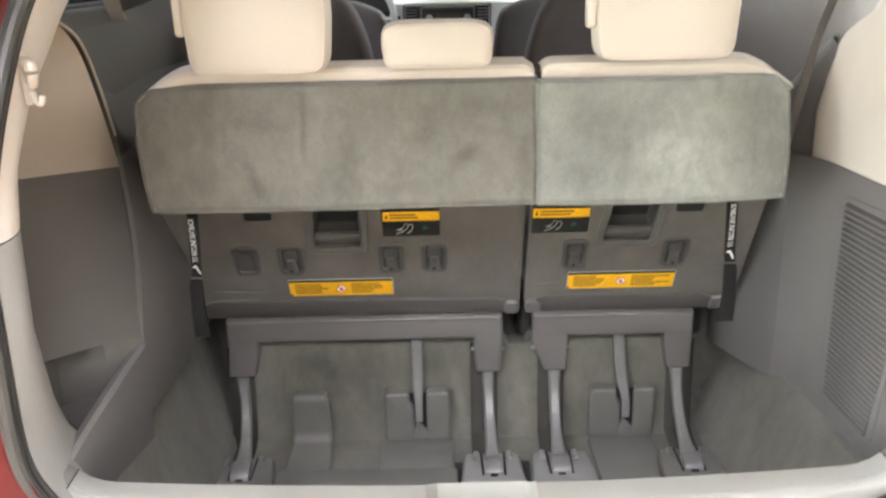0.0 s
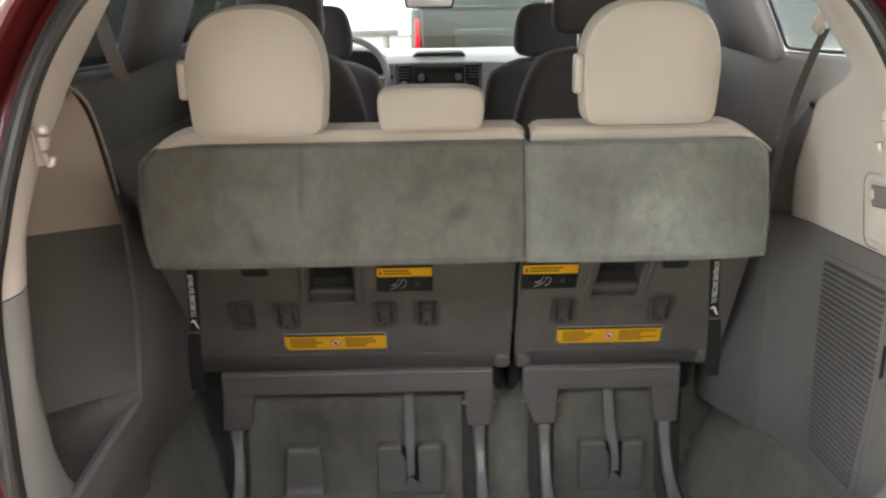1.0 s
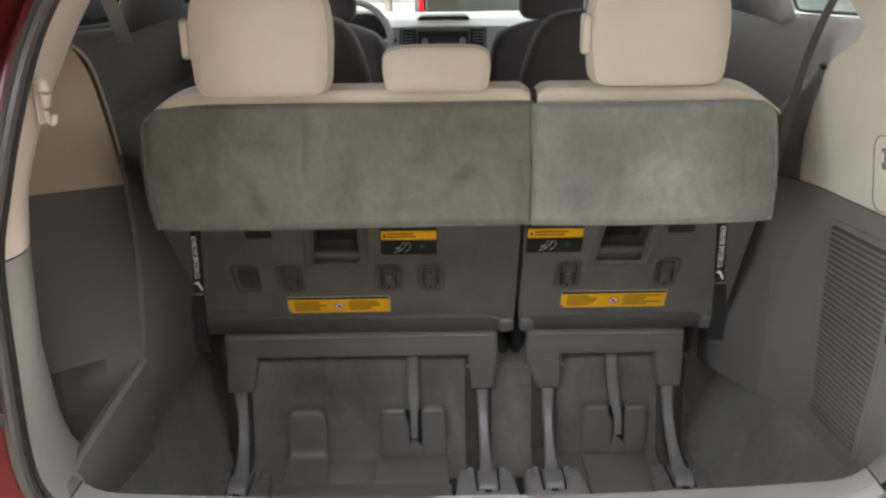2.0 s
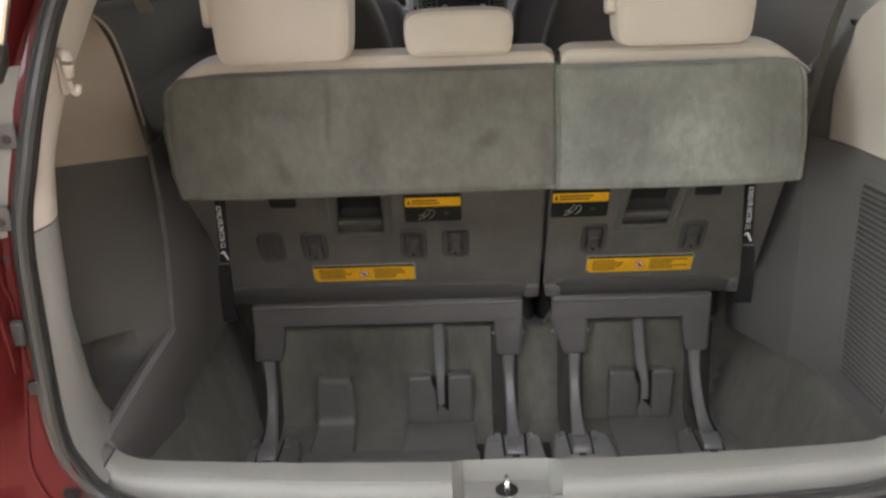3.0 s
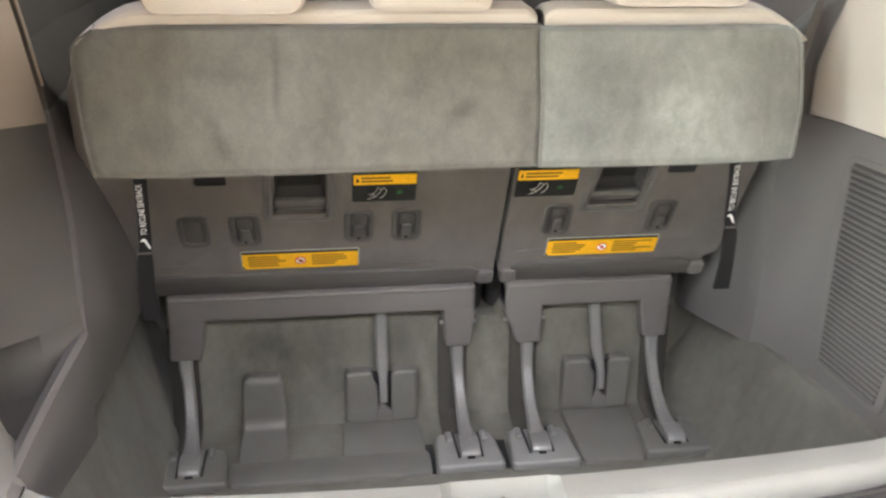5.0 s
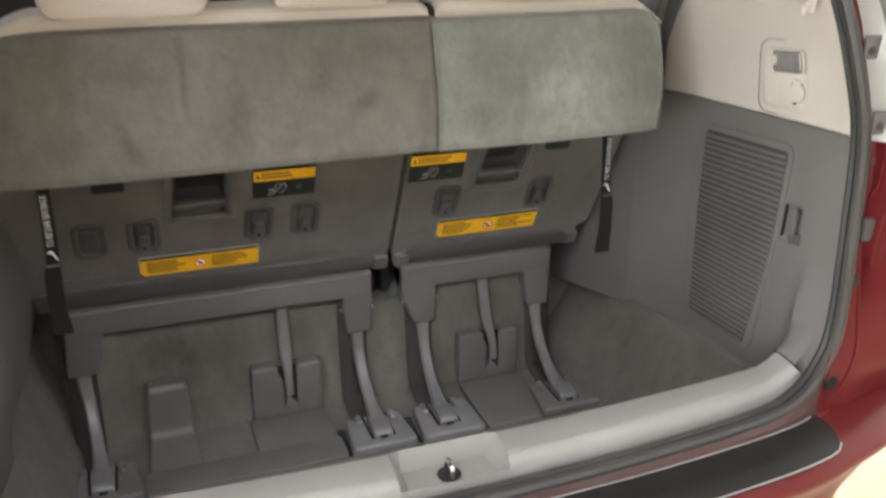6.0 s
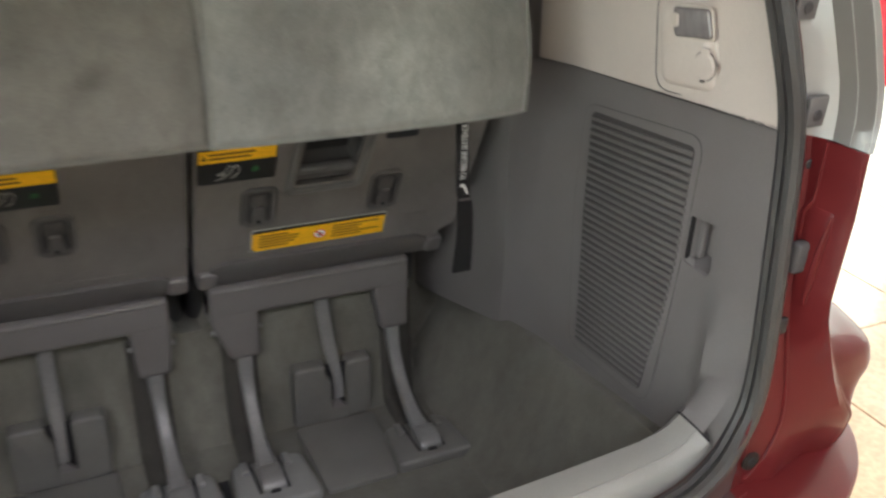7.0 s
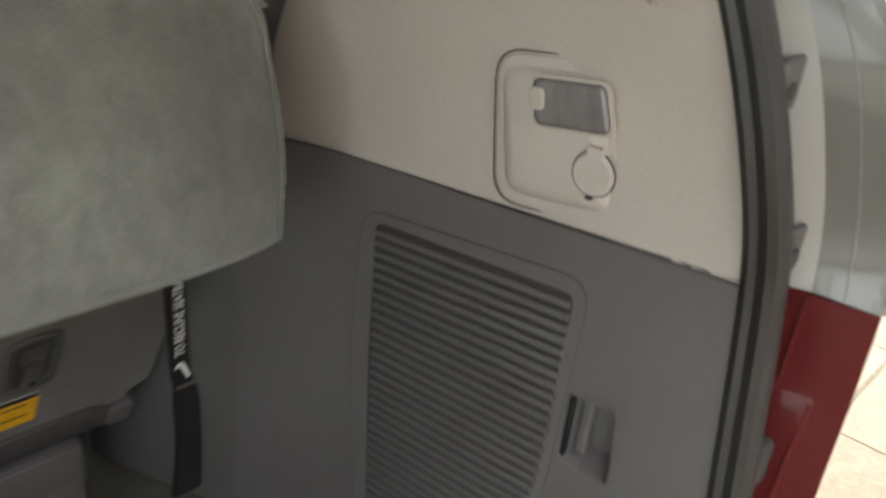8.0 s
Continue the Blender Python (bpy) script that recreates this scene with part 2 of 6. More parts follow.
M_WORN = material("worn_white_print", (0.60, 0.60, 0.59), rough=0.7, vary=0.2, scale=60)
M_REDINK = material("red_print", (0.62, 0.03, 0.03), rough=0.6)
M_GREENINK = material("green_print", (0.03, 0.12, 0.04), rough=0.6)
M_GREYINK = material("pale_grey_print", (0.35, 0.34, 0.31), rough=0.6)
M_DASH = material("pale_grey_dashboard", (0.52, 0.53, 0.51), rough=0.5, vary=0.05, fine=900, bump=0.1)
M_RADIO = material("radio_black_gloss", (0.03, 0.032, 0.033), rough=0.3)
M_WHEEL = material("grey_leather", (0.56, 0.56, 0.54), rough=0.45, vary=0.06)
M_LAMPBODY = material("pale_grey_lamp_housing", (0.30, 0.29, 0.27), rough=0.35, vary=0.05, coat=0.5, fine_vary=0.0)
M_LAMPGREY = material("smoked_lamp_side", (0.165, 0.157, 0.142), rough=0.3, vary=0.05, coat=0.6, fine_vary=0.0)
M_LAMPLINE = material("pale_lamp_seam", (0.22, 0.21, 0.195), rough=0.3, vary=0.05, coat=0.5)
M_HOOK = material("charcoal_hook_plastic", (0.048, 0.045, 0.044), rough=0.5, vary=0.1, fine=900, bump=0.1)
M_HOOKRIM = material("dark_bezel_plastic", (0.080, 0.074, 0.070), rough=0.5, vary=0.1, fine=900, bump=0.1)
M_LENS = material("clear_ribbed_lens", (0.21, 0.195, 0.195), rough=0.18, vary=0.3, scale=60, stretch=(1, 1, 0.3), fine=200, bump=0.0, coat=0.8, fine_vary=0.0)
M_REDLENS = material("red_lamp_lens", (0.75, 0.01, 0.03), rough=0.15, coat=0.8)
M_WINDOW = glass("window_glass")
M_TINT = glass("tinted_window_glass", (0.45, 0.48, 0.46), 0.88)
# darker glass, used in the left windows only
M_DARKGLASS = glass("dark_left_glass", (0.10, 0.105, 0.10), 0.8)
M_TILE = material("tan_glazed_tile", (0.50, 0.365, 0.235), rough=0.18, vary=0.12, scale=2.5, fine=60, coat=0.4)
M_GROUT = material("tile_grout", (0.30, 0.25, 0.19), rough=0.9)
M_WALL = material("white_wall_paint", (0.80, 0.80, 0.77), rough=0.7, vary=0.03, scale=1.5)
M_CEIL = material("white_ceiling_board", (0.82, 0.82, 0.80), rough=0.9, vary=0.03)
M_ALU = material("grey_aluminium", (0.45, 0.46, 0.45), rough=0.4, metal=0.6)
M_TRUCK = material("dark_green_grey_truck_paint", (0.085, 0.11, 0.095), rough=0.2, metal=0.25, vary=0.1, scale=2, coat=1.0)
M_SILVER = material("blue_grey_car_paint", (0.03, 0.038, 0.042), rough=0.4, metal=0.3, coat=0.3)
M_OUT = glow("bright_daylight_backdrop", (1.0, 1.0, 0.96), 7.0)
M_PANEL = glow("ceiling_light_diffuser", (1.0, 1.0, 0.98), 5.0)


# ---- helpers of this scene ----
def thing(name, at, label, category, group="", kind=""):
    ob = new(name)
    ob.location = at
    ob.empty_display_size = 0.05
    return tagged(ob, label, category, group, kind)


def mesh_of(name, bm, mat, smooth=True):
    me = bpy.data.meshes.new(name)
    bmesh.ops.recalc_face_normals(bm, faces=bm.faces)
    bm.to_mesh(me)
    bm.free()
    me.materials.append(mat)
    if smooth:
        for p in me.polygons:
            p.use_smooth = True
        me.set_sharp_from_angle(angle=radians(35))
    return me


def place(ob, parent):
    ob.parent = parent
    up = Matrix.Identity(4)
    chain = []
    p = parent
    while p is not None:
        chain.append(p)
        p = p.parent
    for p in reversed(chain):
        up = up @ p.matrix_parent_inverse @ p.matrix_basis
    ob.matrix_parent_inverse = up.inverted()
    return ob


def part(name, bm, mat, parent, label="", thick=0.0, smooth=True):
    ob = new(name, mesh_of(name, bm, mat, smooth))
    place(ob, parent)
    if label:
        tagged(ob, label)
    if thick:
        mod = ob.modifiers.new("thickness", "SOLIDIFY")
        mod.thickness, mod.offset = abs(thick), (-1 if thick > 0 else 1)
    return ob


def solo(name, bm, mat, label, category, group="", kind="", thick=0.0, smooth=True):
    ob = new(name, mesh_of(name, bm, mat, smooth))
    if thick:
        mod = ob.modifiers.new("thickness", "SOLIDIFY")
        mod.thickness, mod.offset = abs(thick), (-1 if thick > 0 else 1)
    return tagged(ob, label, category, group, kind)


def join(bm, other, m=None):
    if m is not None:
        bmesh.ops.transform(other, matrix=m, verts=other.verts)
    me = bpy.data.meshes.new("tmp")
    other.to_mesh(me)
    other.free()
    bm.from_mesh(me)
    bpy.data.meshes.remove(me)
    return bm


def box(cx, cy, cz, sx, sy, sz, bev=0.004, seg=2, m=None, bm=None):
    b = bmesh.new()
    bmesh.ops.create_cube(b, size=1)
    bmesh.ops.scale(b, vec=(sx, sy, sz), verts=b.verts)
    if bev:
        bmesh.ops.bevel(b, geom=b.edges[:], offset=min(bev, 0.45 * min(sx, sy, sz)), segments=seg, profile=0.5, affect="EDGES")
    bmesh.ops.translate(b, vec=(cx, cy, cz), verts=b.verts)
    if m is not None:
        bmesh.ops.transform(b, matrix=m, verts=b.verts)
    return b if bm is None else join(bm, b)


def prism(outline, w0, w1, bev=0.003, seg=2, m=None, bm=None, top_only=False):
    """A plate: the outline (u, v) pulled from w0 to w1, edges rounded, moved by m."""
    b = bmesh.new()
    f = b.faces.new([b.verts.new((u, v, w0)) for u, v in outline])
    r = bmesh.ops.extrude_face_region(b, geom=[f])
    vs = [e for e in r["geom"] if isinstance(e, bmesh.types.BMVert)]
    bmesh.ops.translate(b, vec=(0, 0, w1 - w0), verts=vs)
    if bev:
        es = [e for e in b.edges if all(abs(v.co.z - w1) < 1e-6 for v in e.verts)]
        if not top_only:
            es += [e for e in b.edges if all(abs(v.co.z - w0) < 1e-6 for v in e.verts)]
        bmesh.ops.bevel(b, geom=es, offset=bev, segments=seg, profile=0.5, affect="EDGES")
    if m is not None:
        bmesh.ops.transform(b, matrix=m, verts=b.verts)
    return b if bm is None else join(bm, b)


def rounded(u0, v0, u1, v1, r, n=5, taper=0.0):
    """A rectangle with round corners; taper widens it at the top."""
    out = []
    for cu, cv, a in ((u1 - r, v1 - r, 0), (u0 + r, v1 - r, 90), (u0 + r, v0 + r, 180), (u1 - r, v0 + r, 270)):
        for k in range(n + 1):
            t = radians(a + 90 * k / n)
            out.append((cu + r * math.cos(t), cv + r * math.sin(t)))
    if taper:
        mid = (u0 + u1) / 2
        out = [(mid + (u - mid) * (1 + taper * (v - v0) / (v1 - v0)), v) for u, v in out]
    return out


def soften(points, n=4, r=0.3):
    """Rounds the corners of a closed outline."""
    out = []
    k = len(points)
    for i in range(k):
        p, a, b = Vector(points[i]), Vector(points[i - 1]), Vector(points[(i + 1) % k])
        q0, q1 = p + (a - p) * min(0.45, r / max(1e-6, (a - p).length)), p + (b - p) * min(0.45, r / max(1e-6, (b - p).length))
        for j in range(n + 1):
            t = j / n
            out.append(tuple((1 - t) ** 2 * q0 + 2 * t * (1 - t) * p + t * t * q1))
    return out


def sheet(rows, keep=None, bm=None):
    """A surface through rows of points; keep(i, j) drops faces."""
    b = bmesh.new() if bm is None else bm
    vs = [[b.verts.new(p) for p in row] for row in rows]
    for i in range(len(vs) - 1):
        for j in range(len(vs[0]) - 1):
            if keep is None or keep(i, j):
                b.faces.new((vs[i][j], vs[i][j + 1], vs[i + 1][j + 1], vs[i + 1][j]))
    loose = [v for v in b.verts if not v.link_faces]
    bmesh.ops.delete(b, geom=loose, context="VERTS")
    return b


def spline(points, n):
    """n + 1 points along a smooth curve through the points."""
    pts = [Vector(p) for p in points]
    out = []
    for k in range(n + 1):
        s = k / n * (len(pts) - 1)
        i = min(int(s), len(pts) - 2)
        t = s - i
        p0, p1, p2, p3 = pts[max(i - 1, 0)], pts[i], pts[i + 1], pts[min(i + 2, len(pts) - 1)]
        out.append(0.5 * (2 * p1 + (p2 - p0) * t + (2 * p0 - 5 * p1 + 4 * p2 - p3) * t * t + (3 * p1 - p0 - 3 * p2 + p3) * t ** 3))
    return out


def tube(path, radius, sides=10, closed=False, bm=None, flat=1.0, up=(0, 0, 1)):
    """A round (or flattened) bar along the path. radius: a number or one for each point."""
    b = bmesh.new() if bm is None else bm
    rings = []
    n = len(path)
    for i in range(n):
        if closed:
            d = Vector(path[(i + 1) % n]) - Vector(path[i - 1])
        else:
            d = Vector(path[min(i + 1, n - 1)]) - Vector(path[max(i - 1, 0)])
        d.normalize()
        s = d.cross(Vector(up))
        s = s.normalized() if s.length > 1e-4 else Vector((1, 0, 0))
        t = s.cross(d).normalized()
        r = radius[i] if isinstance(radius, (list, tuple)) else radius
        rings.append([b.verts.new(Vector(path[i]) + s * r * math.cos(2 * math.pi * k / sides) + t * r * flat * math.sin(2 * math.pi * k / sides)) for k in range(sides)])
    m = n if closed else n - 1
    for i in range(m):
        for k in range(sides):
            b.faces.new((rings[i][k], rings[i][(k + 1) % sides], rings[(i + 1) % n][(k + 1) % sides], rings[(i + 1) % n][k]))
    if not closed:
        b.faces.new(rings[0])
        b.faces.new(rings[-1][::-1])
    return b


def ribbon(path, widths, thick, m=None):
    """A flat strip with thickness along a path in (y, z), with a half width and a middle x at each point: (x, y, z, half)."""
    b = bmesh.new()
    rings = []
    n = len(path)
    for i in range(n):
        x, y, z = path[i]
        a, c = Vector(path[max(i - 1, 0)]), Vector(path[min(i + 1, n - 1)])
        d = (c - a).normalized()
        nr = Vector((0, d.z, -d.y)).normalized() * thick / 2
        h = widths[i]
        e = min(h * 0.35, thick * 0.35)
        p = Vector((x, y, z))
        ring = []
        for sx, sn in ((-h, -0.5), (-h + e, -1), (h - e, -1), (h, -0.5), (h, 0.5), (h - e, 1), (-h + e, 1), (-h, 0.5)):
            ring.append(b.verts.new(p + Vector((sx, 0, 0)) + nr * sn))
        rings.append(ring)
    for i in range(n - 1):
        for k in range(8):
            b.faces.new((rings[i][k], rings[i][(k + 1) % 8], rings[i + 1][(k + 1) % 8], rings[i + 1][k]))
    b.faces.new(rings[0])
    b.faces.new(rings[-1][::-1])
    return b


def disc(u, v, w, r, depth, m, sides=24, bev=0.001):
    pts = [(u + r * math.cos(2 * math.pi * k / sides), v + r * math.sin(2 * math.pi * k / sides)) for k in range(sides)]
    return prism(pts, w, w + depth, bev, 1, m)


def carve(ob, cutters):
    """Cuts the solids out of a part's mesh for good."""
    for bm in cutters:
        tool = bpy.data.objects.new("tool", mesh_of("tool", bm, M_GAP, False))
        scene.collection.objects.link(tool)
        mod = ob.modifiers.new("cut", "BOOLEAN")
        mod.operation, mod.solver, mod.object = "DIFFERENCE", "EXACT", tool
        bpy.context.view_layer.update()
        me = bpy.data.meshes.new_from_object(ob.evaluated_get(bpy.context.evaluated_depsgraph_get()))
        ob.modifiers.remove(mod)
        mat = ob.data.materials[0]
        ob.data = me
        me.materials.clear()
        me.materials.append(mat)
        for p in me.polygons:
            p.material_index = 0
        bpy.data.objects.remove(tool)
    return ob


def smooth(a, b, x):
    t = min(1, max(0, (x - a) / (b - a)))
    return t * t * (3 - 2 * t)


def writing(text, size, m, mat, parent, label=""):
    cu = bpy.data.curves.new("lettering", "FONT")
    cu.body, cu.size, cu.extrude, cu.align_x, cu.align_y = text, size, 0.0002, "LEFT", "CENTER"
    tmp = bpy.data.objects.new("lettering", cu)
    me = bpy.data.meshes.new_from_object(tmp)
    bpy.data.objects.remove(tmp)
    me.transform(m)
    me.materials.clear()
    me.materials.append(mat)
    ob = place(new("lettering", me), parent)
    if label:
        tagged(ob, label)
    return ob


def upright(y0):
    """(x, z, towards the rear) to the world, on the upright plane y = y0."""
    return Matrix(((1, 0, 0, 0), (0, 0, -1, y0), (0, 1, 0, 0), (0, 0, 0, 1)))


# the back of the rear seat: (x, up along it, out of it)
UP = Vector((0, -0.435, 1)).normalized()
OUT = Vector((1, 0, 0)).cross(UP)
SEAT = Matrix(((1, 0, 0, 0), (0, UP.y, OUT.y, 0.704), (0, UP.z, OUT.z, 0.645), (0, 0, 0, 1)))


def sv(z):
    """The way up the seat's back at the height z."""
    return (z - 0.645) / UP.z


# the wall on the right: (rearward, up, into the car); on the left: (forward, up, into the car)
def wall_r(x0):
    return Matrix(((0, 0, -1, x0), (-1, 0, 0, 0), (0, 1, 0, 0), (0, 0, 0, 1)))


def wall_l(x0):
    return Matrix(((0, 0, 1, x0), (1, 0, 0, 0), (0, 1, 0, 0), (0, 0, 0, 1)))


# ---- the showroom ----
def slab(name, cx, cy, cz, sx, sy, sz, mat, label, category):
    return solo(name, box(cx, cy, cz, sx, sy, sz, 0.0), mat, label, category, kind="structure", smooth=False)


floor = slab("floor", 0, 3.5, -0.06, 12.6, 22.6, 0.1, M_GROUT, "tan tiled showroom floor with narrow joints", "floor")
slab("ceiling", 0, 3.5, 4.05, 12.6, 22.6, 0.1, M_CEIL, "plain white showroom ceiling", "ceiling")
slab("wall_west_2", -6.2, 8.5, 2.0, 0.2, 12.6, 4.0, M_WALL, "plain white painted showroom wall", "wall")


def glazed_wall(name, window_name, m, length, sill, head, bays, label):
    """A wall with a row of tall windows: (along, up, into the room)."""
    bm = box(0, sill / 2, 0, length, sill, 0.2, 0)
    box(0, (head + 4.0) / 2, 0, length, 4.0 - head, 0.2, 0, bm=bm)
    step = length / bays
    for k in range(bays + 1):
        box(-length / 2 + k * step, (sill + head) / 2, 0, 0.14 if 0 < k < bays else 0.3, head - sill, 0.2, 0, bm=bm)
    bmesh.ops.transform(bm, matrix=m, verts=bm.verts)
    solo(name, bm, M_WALL, label, "wall", kind="structure", smooth=False)
    w = thing(window_name, m @ Vector((0, sill, 0)), "tall bright showroom windows with grey metal frames", "window", kind="structure")
    for k in range(bays):
        u = -length / 2 + (k + 0.5) * step
        b = bmesh.new()
        for du, dv, su, s_v in ((-step / 2 + 0.1, 0, 0.06, head - sill), (step / 2 - 0.1, 0, 0.06, head - sill), (0, (head - sill) / 2 - 0.03, step - 0.2, 0.06), (0, -(head - sill) / 2 + 0.03, step - 0.2, 0.06)):
            box(u + du, (sill + head) / 2 + dv, 0, su, s_v, 0.08, 0.006, bm=b)
        bmesh.ops.transform(b, matrix=m, verts=b.verts)
        part("window_frame", b, M_ALU, w)
        b = box(u, (sill + head) / 2, 0, step - 0.24, head - sill - 0.08, 0.01, 0, m=m)
        pane = part("pane", b, M_WINDOW, w, smooth=False)
        pane.visible_shadow = False


glazed_wall("wall_east", "window_1", Matrix(((0, 0, -1, 6.2), (-1, 0, 0, 7.2), (0, 1, 0, 0), (0, 0, 0, 1))), 14.8, 0.15, 3.3, 4, "white showroom wall with tall windows")
# unseen solid stretch, keeps the east daylight off the left interior
slab("wall_east_2", 6.2, -3.95, 2.0, 0.2, 7.5, 4.0, M_WALL, "plain white painted showroom wall", "wall")
# unseen west glazing, added to go with the west lamp
glazed_wall("wall_west", "added_west_window", Matrix(((0, 0, 1, -6.2), (1, 0, 0, -2.7), (0, 1, 0, 0), (0, 0, 0, 1))), 9.8, 0.15, 3.3, 3, "white showroom wall with tall windows")
glazed_wall("wall_north", "window_2", Matrix(((1, 0, 0, 0), (0, 0, -1, 14.7), (0, 1, 0, 0), (0, 0, 0, 1))), 12.2, 0.25, 3.3, 4, "white showroom wall with tall windows")
slab("wall_south", 0, -7.7, 2.0, 12.2, 0.2, 4.0, M_WALL, "plain white painted showroom wall", "wall")
for nm, c, s in (("backdrop", (7.6, 3.5, 2.0), (0.02, 26, 6)), ("backdrop", (0, 16.2, 2.0), (16, 0.02, 6)), ("backdrop", (-7.6, -2.5, 2.0), (0.02, 14, 6))):
    solo(nm, box(*c, *s, 0), M_OUT, "bright hazy daylight outside the windows", "sky", kind="structure", smooth=False)
for lx, ly, watts in PANELS:
    panel = thing("ceiling_light", (lx, ly, 4.0), "square flush white ceiling light panel, added out of view", "ceiling light", "showroom ceiling lights")
    b = bmesh.new()
    for dx, dy, sx, sy in ((-0.63, 0, 0.04, 1.3), (0.63, 0, 0.04, 1.3), (0, -0.63, 1.22, 0.04), (0, 0.63, 1.22, 0.04)):
        box(lx + dx, ly + dy, 3.98, sx, sy, 0.04, 0.004, bm=b)
    part("frame", b, M_ALU, panel)
    part("diffuser", box(lx, ly, 3.985, 1.2, 1.2, 0.02, 0.003), M_PANEL, panel)

# ---- the rear opening of the van ----
HALF = [(0, 0.655), (0.30, 0.655), (0.53, 0.658), (0.606, 0.674), (0.650, 0.716), (0.671, 0.78), (0.676, 0.93), (0.675, 1.08), (0.656, 1.18), (0.638, 1.27), (0.607, 1.40), (0.555, 1.50), (0.47, 1.58), (0.30, 1.635), (0, 1.65)]


def back_y(x, z):
    """How far ahead the plane of the opening lies; it bows and leans."""
    return -0.05 + 0.04 * min(1, (x / 0.65) ** 2) + 0.12 * max(0, z - 0.66) + 0.9 * max(0, z - 1.1) ** 2


half = spline([(x, 0, z) for x, z in HALF], 84)
ring = [Vector((-p.x, 0, p.z)) for p in half[::-1]] + half[1:-1]
ring = [Vector((p.x, back_y(p.x, p.z), p.z)) for p in ring]
NR = len(ring)
normals = []
for i in range(NR):
    d = ring[(i + 1) % NR] - ring[i - 1]
    d.y = 0
    n = Vector((d.z, 0, -d.x)).normalized()
    mid = ring[i] - Vector((0, 0, 1.1))
    if n.x * mid.x + n.z * mid.z < 0:
        n = -n
    normals.append(n)


def edge_x(z):
    """Half width of the opening at the height z."""
    best = 0
    for a, b in zip(half[:-1], half[1:]):
        if a.z <= z <= b.z and b.z > a.z:
            best = max(best, a.x + (b.x - a.x) * (z - a.z) / (b.z - a.z))
    return best


van = thing("minivan", (0, 2.2, 0), "red minivan with its tailgate open, parked on a tiled floor", "car")


def around(off, dy):
    return [ring[i] + normals[i] * off + Vector((0, dy, 0)) for i in range(NR)]


seal = part("weatherstrip", tube(around(0.0130, -0.0115), 0.0112, 10, True, up=(0, 1, 0)), M_RUBBER, van, "black rubber door seal round the opening")
part("seal_bulb", tube(around(0.0105, 0.0020), 0.0078, 8, True, up=(0, 1, 0)), M_RUBBER, seal)
part("seal_lip", tube(around(0.0262, -0.006), 0.0055, 8, True, up=(0, 1, 0)), M_RUBBER, seal)
rows = [around(o, dy) for o, dy in ((0.016, 0.012), (0.020, 0.004), (0.030, 0.0), (0.046, 0.002))]
part("opening_flange", sheet([list(r) for r in zip(*[r + r[:1] for r in rows])]), M_RED, van, "red painted flange round the tailgate opening")


def lerp_table(table, z):
    if z <= table[0][0]:
        return table[0][1]
    for (a, u), (b, v) in zip(table[:-1], table[1:]):
        if z <= b:
            return u + (v - u) * (z - a) / (b - a)
    return table[-1][1]


EDGE_X = [(0.58, 0.886), (0.64, 0.882), (0.69, 0.860), (0.72, 0.836), (0.76, 0.807), (0.80, 0.782), (0.84, 0.760), (0.87, 0.746), (0.90, 0.740), (0.95, 0.741), (1.0, 0.743), (1.08, 0.738), (1.09, 0.741), (1.12, 0.748), (1.15, 0.747), (1.18, 0.741), (1.21, 0.735), (1.24, 0.731), (1.27, 0.732), (1.31, 0.728), (1.4, 0.688), (1.5, 0.645), (1.62, 0.57)]
EDGE_Y = [(0.58, 0.02), (0.64, 0.0), (0.69, -0.02), (0.84, -0.03), (1.08, -0.03), (1.12, -0.023), (1.15, -0.018), (1.18, -0.012), (1.21, -0.006), (1.24, 0.003), (1.27, 0.022), (1.31, 0.050), (1.4, 0.095), (1.5, 0.15), (1.62, 0.24)]
SIDE_X = [(0.25, 0.87), (0.5, 0.935), (0.62, 0.941), (0.7, 0.943), (0.74, 0.940), (0.77, 0.928), (0.80, 0.910), (0.83, 0.888), (0.855, 0.872), (0.88, 0.863), (0.91, 0.858), (0.95, 0.856), (1.1, 0.85), (1.33, 0.815), (1.5, 0.735), (1.66, 0.63)]


def pillar_face(side, z0, z1, n, lift=0.0, fine=False):
    """The painted or lamp surface beside the opening, from the seal out and round the corner."""
    out = []
    for k in range(n + 1):
        z = z0 + (z1 - z0) * k / n
        xs = edge_x(max(z, 0.70)) + 0.04
        ys = back_y(xs, z) + 0.0
        xe, ye = lerp_table(EDGE_X, z) + lift, lerp_table(EDGE_Y, z) - lift
        xw = lerp_table(SIDE_X, z) + lift
        xw = xe + (xw - xe) * (0.25 + 0.75 * smooth(0.672, 0.735, z))
        f = 0.12 + 0.88 * smooth(0.765, 0.855, z)
        step = 0.011 * smooth(0.915, 0.85, z) * smooth(0.685, 0.72, z)
        pts = [(xs, ys), (xs + (xe - xs) * 0.3, ys - 0.004 - lift), (xs + (xe - xs) * (0.42 if lift == 0 else 0.58), ys + (ye - ys) * 0.35), (xs + (xe - xs) * (0.7 if lift == 0 else 0.76), ye + 0.004 - lift), (xs + (xe - xs) * 0.88, ye - 0.002),
               (xe, ye + 0.004), (xe + 0.010 - step * 0.3, ye + 0.012 + step), (xe + (xw - xe) * 0.45, ye + 0.012 + step + 0.06 * f), (xe + (xw - xe) * 0.85, ye + 0.02 + step + 0.14 * f), (xw, ye + 0.06 + 0.28 * f)]
        curve = pts[:6] + [tuple(p)[:2] for p in spline([(x, y, 0) for x, y in pts[5:]], 16)[1:]] if fine else pts
        out.append([Vector((side * x, y, z)) for x, y in curve])
    return out


